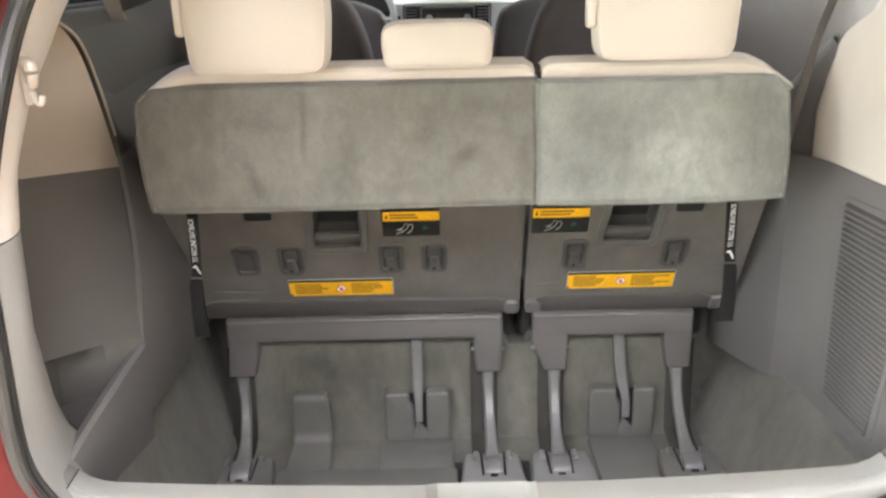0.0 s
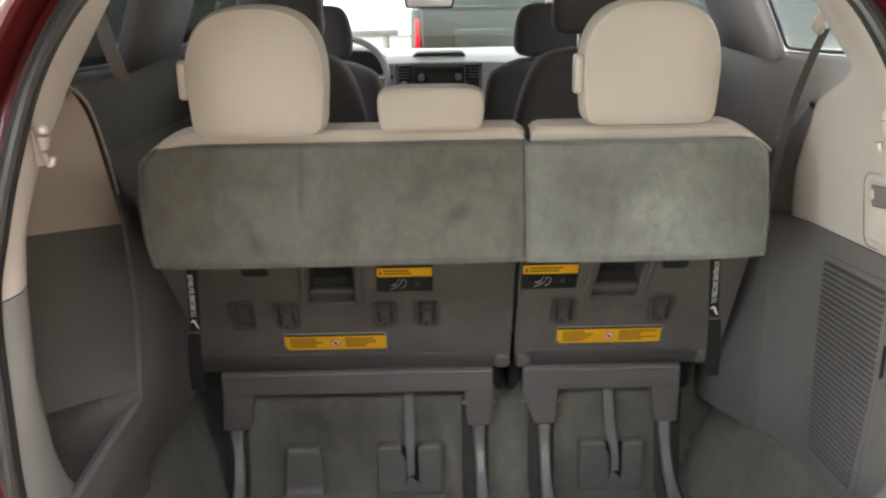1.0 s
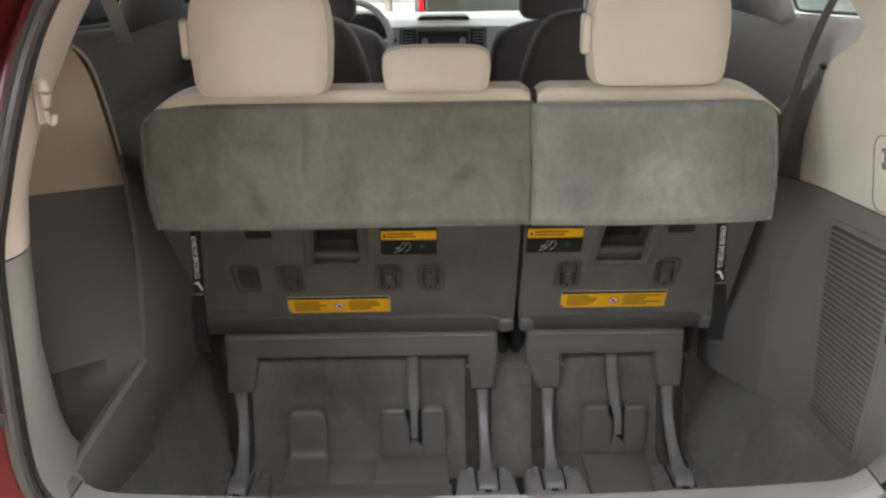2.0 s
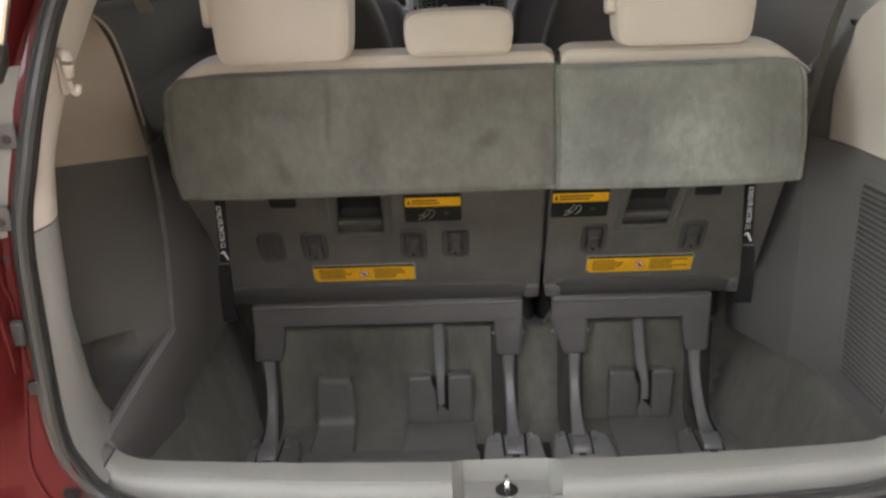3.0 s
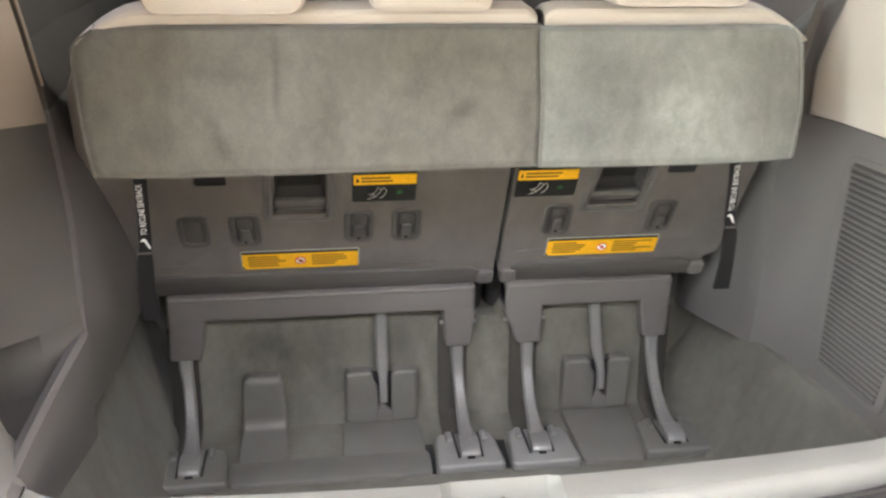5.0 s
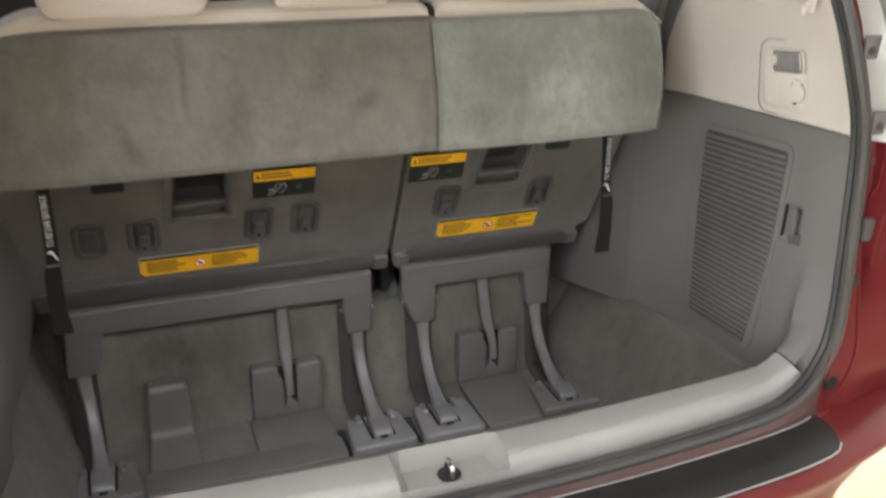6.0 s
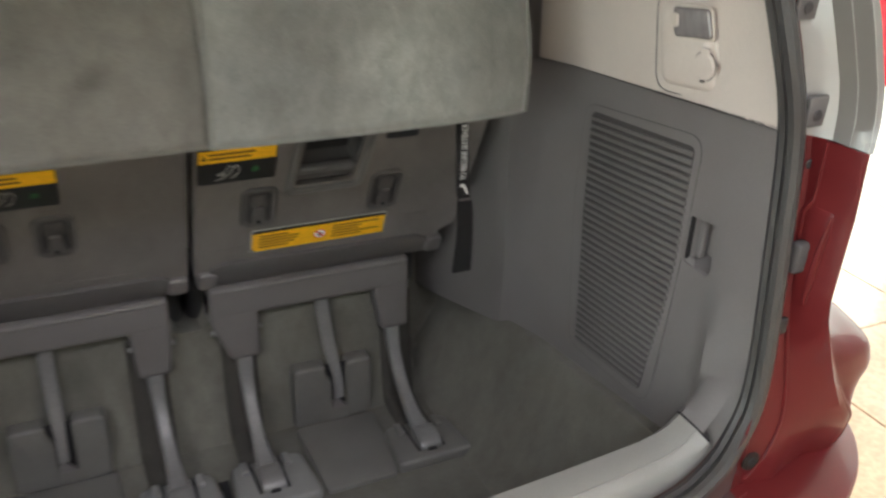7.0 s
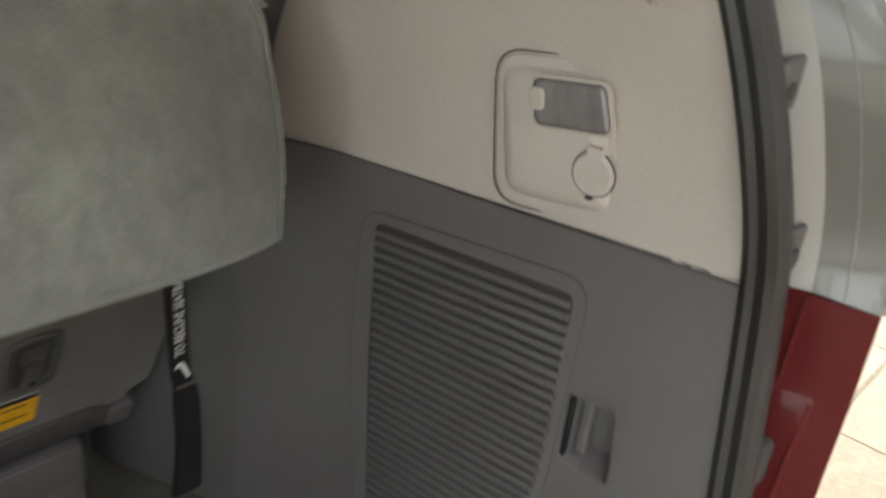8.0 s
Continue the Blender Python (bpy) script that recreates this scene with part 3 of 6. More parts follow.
LAMP_Z0, LAMP_Z1 = 1.082, 1.315
for side in (1, -1):
    q = part("quarter_panel", sheet(pillar_face(side, 0.58, LAMP_Z0, 44, fine=True)), M_RED, van, "glossy red rear quarter panel")
    part("pillar_panel", sheet(pillar_face(side, LAMP_Z1, 1.62, 12)), M_RED, van, "glossy red rear pillar")
    # pressed ribs and fittings on the red flange
    def on_face(z, i, t, out=0.001):
        r = pillar_face(side, z, z + 0.001, 1)[0]
        return r[i] + (r[i + 1] - r[i]) * t + (Vector((0, -out, 0)) if i == 0 else Vector((-side * 0.97 * out, -0.22 * out, 0)))

    def pressed(name, pts, radius, label=""):
        n = len(pts) - 1
        return part(name, tube(pts, [radius * (0.35 + 0.65 * math.sin(math.pi * k / n) ** 0.5) for k in range(n + 1)], 8, up=(0, 1, 0)), M_RED, q, label)

    plateau = []
    for k in range(15):
        z = 1.004 - 0.128 * k / 14
        u0, u1 = 1.02, 2.64 - 0.40 * k / 14
        end = min(1.0, k / 1.5, (14 - k) / 3.0)
        plateau.append([on_face(z, min(2, int(u)), u - min(2, int(u)), (-0.0006 + 0.0056 * h * end)) for u, h in ((u0 + (u1 - u0) * f, h) for f, h in ((0, 0), (0.07, 0.55), (0.2, 0.72), (0.4, 0.76), (0.62, 0.8), (0.8, 0.92), (0.86, 1.0), (0.91, 0.95), (0.96, 0.5), (1.0, 0)))])
    part("pressed_field", sheet(plateau), M_RED, q, "raised pressing in the red flange")
    pressed("rib", [on_face(0.998 - 0.115 * k / 10, 2, 0.50 - 0.36 * k / 10, 0.0015) for k in range(11)], 0.0052, "pressed rib in the red flange")
    pressed("rib", spline([on_face(1.012, 1, 0.65), on_face(1.002, 1, 0.3), on_face(0.992, 0, 0.95), on_face(0.975, 0, 0.8), on_face(0.958, 0, 0.7)], 12), 0.0042)
    pressed("rib", [on_face(0.925 - 0.045 * k / 8, 0, -0.35) for k in range(9)], 0.0048)
    part("rubber_stop", box(side * 0.718, 0.012, 0.941, 0.024, 0.016, 0.041, 0.006, 3), M_GRILLE, q, "grey rubber buffer block")
    part("latch_pocket", box(side * 0.709, 0.006, 0.851, 0.018, 0.008, 0.022, 0.003, 3), M_BLACK, q)
    hole = on_face(1.049, 0, 0.9, 0.0)
    part("plug_hole", disc(0, 0, 0.0, 0.0062, 0.002, upright(hole.y) @ Matrix.Translation((hole.x, hole.z, 0)), 18), M_HOOK, q)
    part("crease", tube(spline([on_face(1.080, 2, 0.0), on_face(1.035, 1, 0.75), on_face(1.012, 1, 0.62)], 10), 0.0018, 8, up=(0, 1, 0)), M_RED, q)
    low = [on_face(z, 0, t, 0.0012) for z, t in ((0.845, 0.70), (0.80, 0.78), (0.76, 0.88), (0.72, 0.99), (0.69, 0.90), (0.665, 0.65), (0.645, 0.40), (0.632, 0.2))]
    part("crease", tube(spline(low, 30), 0.0022, 8, up=(0, 1, 0)), M_RED, q, "pressed edge of the red flange")
    corner = [pillar_face(side, z, z + 0.001, 1)[0][5] + Vector((-side * 0.002, 0.003, 0)) for z in (0.60 + 0.31 * k / 30 for k in range(31))]
    part("corner_edge", tube(corner, [0.0042 if k < 26 else 0.0042 - 0.0007 * (k - 25) for k in range(31)], 8, up=(0, 1, 0)), M_RED, q, "rounded corner edge of the panel")
    m = upright(-0.030) @ Matrix.Translation((side * 0.670, 0.684, 0))
    b = disc(0, 0, 0.0, 0.0135, 0.003, m, 20)
    cap = part("plug", b, M_PADBLK, q, "round black rubber plug")
    part("plug_centre", disc(0, 0, 0.003, 0.006, 0.0015, m, 16), M_GAP, cap)
    # tail lamp
    lamp_rows = pillar_face(side, LAMP_Z0, LAMP_Z1, 14, 0.002)
    lamp = part("tail_lamp", sheet([r[0:3] for r in lamp_rows]), M_LAMPBODY, van, "pale grey tail lamp housing, edge on")
    part("smoked_side", sheet([r[2:7] for r in lamp_rows]), M_LAMPGREY, lamp, "smoked grey side of the lamp")
    part("red_lens", sheet([[r[6] + Vector((side * dx, dy, 0)) for dx, dy in ((-0.004, -0.003), (0.016, -0.002), (0.034, 0.001), (0.044, 0.010), (0.052, 0.030))] + [r[8]] for r in lamp_rows[4:]]), M_REDLENS, lamp, "bright red lens")
    part("clear_lens", sheet([r[6:9] for r in lamp_rows[:5]]), M_LAMPBODY, lamp)
    for k in (0.5, 1.0):
        part("seam_line", tube([r[2] + (r[3] - r[2]) * k + Vector((0, 0.0002, 0)) for r in lamp_rows], 0.0007, 6, up=(0, 1, 0)), M_LAMPLINE, lamp)
    for zz in (1.112, 1.225):
        r = pillar_face(side, zz, zz + 0.001, 1, 0.002)[0]
        p = (r[0] + r[2]) / 2
        tab = part("mounting_tab", box(p.x - side * 0.006, p.y + 0.0015, p.z, 0.030, 0.006, 0.036, 0.003, 3), M_TRIM_DIM, lamp, "dark grey screw tab")
        part("screw", disc(0, 0, 0.0, 0.0068, 0.002, upright(p.y - 0.002) @ Matrix.Translation((p.x - side * 0.008, p.z - 0.004, 0)), 16), M_HOOK, tab)
    # body side
    side_rows = []
    for k in range(15):
        z = 0.25 + (1.33 - 0.25) * k / 14
        x = lerp_table(SIDE_X, z)
        side_rows.append([Vector((side * x, y, z)) for y in (0.3 if z > 0.58 else 0.15, 1.0, 2.2, 3.4, 4.2)] + [Vector((side * x * 0.86, 4.62, z))])
    part("side_panel", sheet(side_rows), M_RED, van, "red body side", thick=side * 0.02)
    # wheels
    for wy in (0.95, 3.95):
        m = wall_r(0.80) if side > 0 else wall_l(-0.80)
        u = -wy if side > 0 else wy
        wheel = part("wheel", disc(u, 0.335, -0.12, 0.33, 0.2, m, 40, 0.03), M_RUBBER, van, "black tyre on a silver rim")
        part("rim", disc(u, 0.335, -0.135, 0.215, 0.02, m, 30, 0.008), M_ALU, wheel)

# lip below the seal, bumper and its protector
INNER = spline([(0, -0.086, 0.628), (0.30, -0.079, 0.628), (0.55, -0.057, 0.626), (0.66, -0.030, 0.624), (0.715, -0.006, 0.622), (0.75, 0.06, 0.62), (0.78, 0.2, 0.62), (0.80, 0.5, 0.62)], 42)
OUTER = spline([(0, -0.174, 0.605), (0.30, -0.168, 0.605), (0.55, -0.149, 0.605), (0.68, -0.119, 0.605), (0.79, -0.083, 0.606), (0.89, -0.022, 0.61), (0.94, 0.06, 0.62), (0.955, 0.2, 0.63), (0.96, 0.5, 0.64)], 42)


def both(f):
    """A strip over the whole width from a function of the step 0 .. 42 on the right half."""
    right = [f(k) for k in range(43)]
    left = [[Vector((-p.x, p.y, p.z)) for p in r] for r in right[::-1]]
    return left + right[1:]


def bumper_row(k):
    a, b = INNER[k], OUTER[k]
    o = (b - a)
    o.z = 0
    o = o.normalized() if o.length > 0 else Vector((0, -1, 0))
    down = Vector((0, 0, -1))
    return [a + Vector((0, 0.03, 0.0)), a, a + (b - a) * 0.5, b, b + o * 0.003 + down * 0.002, b + o * 0.005 + down * 0.008, b + o * 0.001 + down * 0.02, b + o * -0.05 + down * 0.09, b + o * -0.10 + down * 0.18, b + o * -0.15 + down * 0.32]


bumper = part("rear_bumper", sheet(both(bumper_row)), M_RED, van, "red bumper with a black protector on top")


def pad_row(k):
    a, b = INNER[k], OUTER[k]
    t = max(0.0, (k - 13.0) / 4.0) ** 2.6
    b = b + (a - b) * (0.2 + t * 0.7)
    up = Vector((0, 0, 0.006))
    return [a + Vector((0, 0, 0.0)), a + (b - a) * 0.03 + up, a + (b - a) * 0.5 + up, b + (a - b) * 0.05 + up, b + (a - b) * 0.02 + up * 0.7, b + (a - b) * 0.01]


right = [pad_row(k) for k in range(18)]
left = [[Vector((-p.x, p.y, p.z)) for p in r] for r in right[::-1]]
pad = part("step_protector", sheet(left + right[1:]), M_PADBLK, bumper, "scuffed charcoal plastic step protector")
edge = [r[4] + Vector((0, -0.001, 0.001)) for r in left[2:] + right[1:-2]]
part("bright_edge", tube(edge, 0.0013, 6), M_ALU, pad)
part("inner_edge", tube([r[1] + Vector((0, 0.001, 0.0012)) for r in left[1:] + right[1:-1]], 0.0009, 6), M_ALU, pad)


def low_z(x):
    """Height of the lower edge of the opening at x."""
    for a, b in zip(half[:40], half[1:41]):
        if a.x <= x <= b.x:
            return a.z + (b.z - a.z) * (x - a.x) / max(1e-6, b.x - a.x)
    return 0.76


def under_seal(i):
    """The painted strip from the seal down to the bumper."""
    x = INNER[i].x
    y = back_y(x, 0.66)
    zt = low_z(min(x, 0.668)) - 0.011
    return [Vector((x, y + 0.014, zt)), Vector((x, y - max(0.0, 0.016 - 0.008 * max(0, i - 18)), zt - 0.002)), INNER[i] + Vector((0, 0.010, 0.006)), INNER[i] + Vector((0, -0.004, 0.004)), INNER[i] + Vector((0, -0.006, -0.008))]


def lip_row(k):
    return under_seal(min(k, 18))


for side in (1, -1):
    part("corner_panel", sheet([[Vector((side * p.x, p.y, p.z)) for p in under_seal(i)] for i in range(18, 21)]), M_RED, van, "red painted corner under the seal")
part("tail_panel", sheet(both(lip_row)), M_LIP, van, "dark wine-coloured lip under the seal")

# roof, glass and pillars
roof_rows = []
for y in (0.36, 0.6, 1.2, 2.2, 3.0, 3.25):
    zc = 1.70 - 0.03 * smooth(2.4, 3.3, y) - 0.02 * smooth(0.8, 0.3, y)
    roof_rows.append([Vector((x, y, zc - 0.05 * (abs(x) / 0.63) ** 3)) for x in (-0.63, -0.5, -0.3, 0, 0.3, 0.5, 0.63)])
part("roof", sheet(roof_rows), M_RED, van, "red roof panel")
part("headliner", sheet([[p + Vector((0, 0, -0.035)) for p in r] for r in roof_rows]), M_BEIGE, van, "beige roof lining", thick=0.01)


def glass_x(z):
    return 0.735 - 0.36 * (z - 1.34)


def side_piece(name, side, y0b, y1b, y0t, y1t, mat, label, z0=1.335, z1=1.655, thick=0.03, off=0.0):
    rows = []
    for k in range(5):
        t = k / 4
        z = z0 + (z1 - z0) * t
        x = side * (glass_x(z) + off)
        rows.append([Vector((x, y0b + (y0t - y0b) * t, z)), Vector((x, (y0b + y1b) / 2 + ((y0t + y1t) - (y0b + y1b)) / 2 * t, z)), Vector((x, y1b + (y1t - y1b) * t, z))])
    return part(name, sheet(rows), mat, van, label, thick=thick)


for side in (1, -1):
    # pillars: lit colour on the right, shaded colours on the left
    side_piece("pillar", side, 0.80 if side > 0 else 0.765, 1.18, 0.90 if side > 0 else 0.735, 1.22, M_SIDE_LIT if side > 0 else M_ARCH, "grey trimmed window pillar", off=-0.01)
    side_piece("pillar", side, 2.20, 2.40, 2.25, 2.42, M_SIDE_LIT if side > 0 else M_SIDE_SHADED, "grey trimmed window pillar", off=-0.01)
    side_piece("pillar", side, 4.0, 4.15, 3.2, 3.3, M_SIDE_LIT if side > 0 else M_SIDE_SHADED, "grey trimmed window pillar", off=-0.01)
    for a, b, c, d, mt in ((0.30, 0.80, 0.50, 0.90, M_WINDOW if side > 0 else M_DARKGLASS), (1.18, 2.20, 1.22, 2.25, M_TINT if side > 0 else M_DARKGLASS), (2.40, 4.0, 2.42, 3.2, M_TINT)):
        g = side_piece("side_window", side, a, b, c, d, mt, "side window glass", thick=0.004, off=0.012)
        g.visible_shadow = False
wind = sheet([[Vector((x, y, z)) for x in (-0.66, 0, 0.66)] for y, z in ((3.27, 1.64), (3.8, 1.38), (4.25, 1.12))])
w = part("windscreen", wind, M_WINDOW, van, "sloping windscreen glass", thick=0.005)
w.visible_shadow = False
part("bonnet", sheet([[Vector((x, y, z - 0.05 * (abs(x) / 0.8) ** 2)) for x in (-0.8, -0.4, 0, 0.4, 0.8)] for y, z in ((4.2, 1.05), (4.5, 1.0), (4.72, 0.88), (4.8, 0.6), (4.8, 0.3))]), M_RED, van, "red bonnet and nose")
part("floor_pan", box(0, 2.3, 0.29, 1.5, 4.4, 0.03, 0.005), M_DARKTRIM, van, "dark floor pan")

# raised tailgate overhead
rows = []
for t in range(9):
    s = t / 8
    y, z = 0.33 - 1.02 * s, 1.70 + 0.36 * s - 0.10 * s * s
    w = 0.60 + 0.09 * smooth(0.1, 0.5, s)
    rows.append([Vector((x * w, y + 0.05 * abs(x) ** 3, z - 0.04 * abs(x) ** 4)) for x in (-1, -0.8, -0.4, 0, 0.4, 0.8, 1)])
gate = part("tailgate", sheet(rows), M_RED, van, "red tailgate raised overhead")
part("tailgate_trim", sheet([[p + Vector((0, 0, -0.045)) for p in r[1:-1]] for r in rows[1:-1]]), M_TRIM, gate, "grey inner trim", thick=0.01)

# gas strut beside the opening
a, b = Vector((-0.648, -0.012, 1.33)), Vector((-0.44, -0.12, 1.80))
strut = part("gas_strut", tube([a + (b - a) * 0.07, a + (b - a) * 0.62], 0.0055, 12), M_CHROME, van, "thin chrome gas strut rod")
part("strut_body", tube([a + (b - a) * 0.6, b], 0.010, 12), M_BLACK, strut)
part("ball_joint", tube([a + (b - a) * -0.03, a + (b - a) * 0.02, a + (b - a) * 0.075], [0.008, 0.012, 0.008], 12), M_BLACK, strut)

# ---- loading sill ----
def sill_point(u, t):
    """Across the sill from the well (t = 0) to the seal (t = 8); u runs along it and round the corners."""
    prof = ((0.043, 0.34), (0.043, 0.60), (0.041, 0.668), (0.031, 0.680), (0.012, 0.679), (-0.008, 0.677), (-0.022, 0.671), (-0.031, 0.658), (-0.035, 0.62))
    y, z = prof[t]
    ax = abs(u)
    if t >= 5:
        y += 0.040 * min(1.2, (ax / 0.6) ** 2)
    else:
        y += 0.026 * min(1.3, (ax / 0.57) ** 2)
    if t in (4, 5, 6):
        k = min(1.0, max(0.0, (0.086 - ax) / 0.018))
        z -= 0.032 * k
        if t == 4:
            y += 0.012 * k
    if t == 3:
        y += 0.004 * (1 - smooth(0.07, 0.088, ax))
    r, a0 = 0.10, 0.575
    x = ax
    if ax > a0:
        th = min(math.pi / 2, (ax - a0) / r)
        over = max(0, (ax - a0) / r - math.pi / 2) * r
        low = (z - 0.68) * (1 - 0.9 * th / (math.pi / 2))
        if t < 2:
            x = a0 + (ax - a0) * 0.4 + 0.03 * th
        else:
            x = a0 + (r - low) * math.sin(th) + 0.26 * over
            z = 0.68 + r - (r - low) * math.cos(th) + over
            y += 0.12 * over
    return Vector((math.copysign(x, u), y, z))


END = 0.575 + 0.10 * radians(36)
xs = [-END + END * k / 30 for k in range(27)] + [-0.092, -0.0862, -0.086, -0.068, -0.0678, -0.03, 0, 0.03, 0.0678, 0.068, 0.086, 0.0862, 0.092] + [END - END * k / 30 for k in range(26, -1, -1)]
xs = sorted(set(round(v, 4) for v in xs))
sill = part("sill_trim", sheet([[sill_point(x, t) for t in range(9)] for x in xs]), M_SILL, van, "light grey plastic loading sill with a latch recess")
part("sill_ridge", tube([sill_point(x, 5) * 0.6 + sill_point(x, 6) * 0.4 + Vector((0, 0, 0.0004)) for x in xs if abs(x) > 0.095 and x > 0], 0.0016, 6), M_SILL, sill)
part("sill_ridge", tube([sill_point(x, 5) * 0.6 + sill_point(x, 6) * 0.4 + Vector((0, 0, 0.0004)) for x in xs if abs(x) > 0.095 and x < 0], 0.0016, 6), M_SILL, sill)
part("striker_hole", disc(0, 0, 0, 0.018, 0.0015, Matrix.Translation((0, 0.0, 0.6468)), 24), M_GAP, sill)
loop = spline([(0, -0.012, 0.63), (0, -0.012, 0.66), (0, -0.006, 0.668), (0, 0.006, 0.668), (0, 0.012, 0.66), (0, 0.012, 0.63)], 20)
part("striker", tube(loop, 0.0042, 10, up=(1, 0, 0)), M_CHROME, sill, "chrome latch striker loop")
for s in (1, -1):
    pts = [sill_point(s * END, t) + Vector((0, 0, 0.0012)) for t in (2, 3, 4, 5, 6, 7)]
    part("seam", tube(pts, 0.0013, 6), M_GAP, sill)
    rows = []
    for k in range(15):
        row = [sill_point(s * (END + 0.0015 + 0.095 * k / 14), t) for t in range(2, 7)]
        rows.append([row[0] + Vector((s * 0.03, 0.02, -0.012))] + row)
    part("corner_trim", sheet(rows), M_TRIM, van, "light grey corner trim above the sill")


# ---- carpeted well ----
def rim_z(y):
    return 0.607 - 0.12 * (y - 0.1) + 0.048 * smooth(0.10, 0.03, y)


def well_z(x, y):
    ax = abs(x)
    s = max(0, (ax - 0.54) / (0.118 if x > 0 else 0.092))
    a = ((rim_z(y) if x > 0 else 0.625) - 0.335) * min(1.0, s) ** 1.45
    yy = y - 0.13 * smooth(0.50, 0.575, ax)
    b = 0.42 * max(0, (yy - 0.664) / 0.06) ** 2.2
    return 0.335 + (a ** 3 + b ** 3) ** (1 / 3)


rows = []
for i in range(45):
    y = 0.035 + 0.875 * i / 44
    rows.append([Vector((x, y, min(0.605 - 0.04 * smooth(0.072, 0.085, x) * smooth(0.155, 0.142, x) + 0.195 * smooth(0.53, 0.58, abs(x)), well_z(x, y)))) for x in [-0.66 + 1.345 * j / 66 for j in range(67)]])
part("cargo_carpet", sheet(rows), M_CARPET, van, "grey-green carpet lining the seat well, worn and stained")


# ---- side trim ----
REAR_EDGE = [(0.70, 0.150), (0.725, 0.128), (0.80, 0.095), (0.93, 0.078), (1.08, 0.098), (1.17, 0.125), (1.28, 0.19), (1.36, 0.30)]
FRONT_EDGE = spline([(0.615, 0.36, 0.625), (0.605, 0.335, 0.70), (0.602, 0.335, 0.778), (0.622, 0.43, 0.92), (0.65, 0.50, 1.068), (0.656, 0.477, 1.19), (0.65, 0.40, 1.31), (0.64, 0.30, 1.36)], 42)


def front_at(z):
    """The front edge of the side trim, (x, y), at the height z."""
    for a, b in zip(FRONT_EDGE[:-1], FRONT_EDGE[1:]):
        if a.z <= z <= b.z:
            t = (z - a.z) / max(1e-6, b.z - a.z)
            return a.x + (b.x - a.x) * t, a.y + (b.y - a.y) * t
    return (FRONT_EDGE[0].x, FRONT_EDGE[0].y) if z < FRONT_EDGE[0].z else (FRONT_EDGE[-1].x, FRONT_EDGE[-1].y)


def upper_edge(z):
    """The front edge of the pillar trim above the arch."""
    return 0.64 - 0.36 * max(0, z - 1.36), 0.30 + 0.85 * (z - 1.36)


def tone(y):
    """Height at which the beige trim meets the grey."""
    return 1.088 - 0.085 * (y - 0.04)


# left: pillar strip, recess, lower panel, forward panel
def left_strip(z0, z1, n):
    out = []
    for k in range(n + 1):
        row = []
        for j in range(9):
            s = j / 8
            z = z0 + (z1 - z0) * k / n
            xs, ys = edge_x(max(z, 0.66)) + 0.009, back_y(edge_x(max(z, 0.66)), z) + 0.002
            if z < 1.36:
                xe, ye = 0.664 - 0.024 * smooth(1.15, 1.36, z), lerp_table(REAR_EDGE, z)
            else:
                xe, ye = upper_edge(z)
            bulge = 0.010 * math.sin(math.pi * s)
            row.append(Vector((-(xs + (xe - xs) * s - bulge), ys + (ye - ys) * s, z + 0.012 * s * smooth(1.3, 1.0, z))))
        out.append(row)
    # rolled inner edge
    for row in out:
        e = row[-1]
        row += [e + Vector((-0.004, 0.006, 0)), e + Vector((-0.016, 0.008, 0)), e + Vector((-0.034, 0.006, 0))]
    return out


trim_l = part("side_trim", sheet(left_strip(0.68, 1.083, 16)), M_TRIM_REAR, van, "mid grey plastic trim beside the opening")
pillar_l = part("pillar_trim", sheet(left_strip(1.0855, 1.62, 24)), M_BEIGE, van, "beige plastic pillar trim")


def recess(z0, z1, n, slope=0.0):
    out = []
    heights = [z0 + (z1 - z0) * k / n for k in range(n + 1)] + ([0.8, 0.8004] if z0 < 0.8 < z1 else [])
    for z in sorted(set(round(h, 5) for h in heights)):
        yr = lerp_table(REAR_EDGE, z)
        xr = 0.690
        xf, yf = front_at(z)
        deep = 0.735 - 0.045 * smooth(1.15, 1.36, z)
        pts = [(xr, yr + 0.006), (deep - 0.012, yr + 0.018), (deep, yr + 0.04)]
        for t in (0.2, 0.4, 0.6, 0.8, 1.0):
            pts.append((deep + (xf + 0.004 - deep) * t + 0.018 * math.sin(math.pi * t) * (1 - t), yr + 0.04 + (yf - yr - 0.04) * t))
        if z <= 0.8:
            # a squared pocket below the ledge
            pts[3:] = [(deep, 0.20), (deep - 0.002, 0.262), (0.712, 0.276), (0.655, 0.284), (xf + 0.004, max(yf, 0.300))]
        out.append([Vector((-x, y, z + slope * (y - 0.32) * smooth(0.68, 0.82, z))) for x, y in pts])
    return out


# lower wall and floor: grey trim darkened for the shade in the recess
part("recess_lower", sheet(recess(0.70, 1.108, 20, -0.215)), M_DARKTRIM, trim_l, "grey wall of the side storage recess, darkened as shade")
part("recess_upper", sheet(recess(1.1086, 1.375, 16, -0.215)), M_BEIGE_DIM, trim_l, "beige wall of the side storage recess")
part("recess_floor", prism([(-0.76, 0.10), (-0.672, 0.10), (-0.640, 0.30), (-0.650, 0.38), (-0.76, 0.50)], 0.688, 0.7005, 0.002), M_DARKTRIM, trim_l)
part("recess_rim", tube([Vector((-p.x + 0.001, p.y, p.z)) for p in FRONT_EDGE if p.z > 1.112], 0.0026, 8), M_BEIGE_DIM, trim_l)
ledge = spline([(-0.660, 0.045, 0.688), (-0.646, 0.10, 0.716), (-0.628, 0.20, 0.744), (-0.602, 0.335, 0.778)], 16)
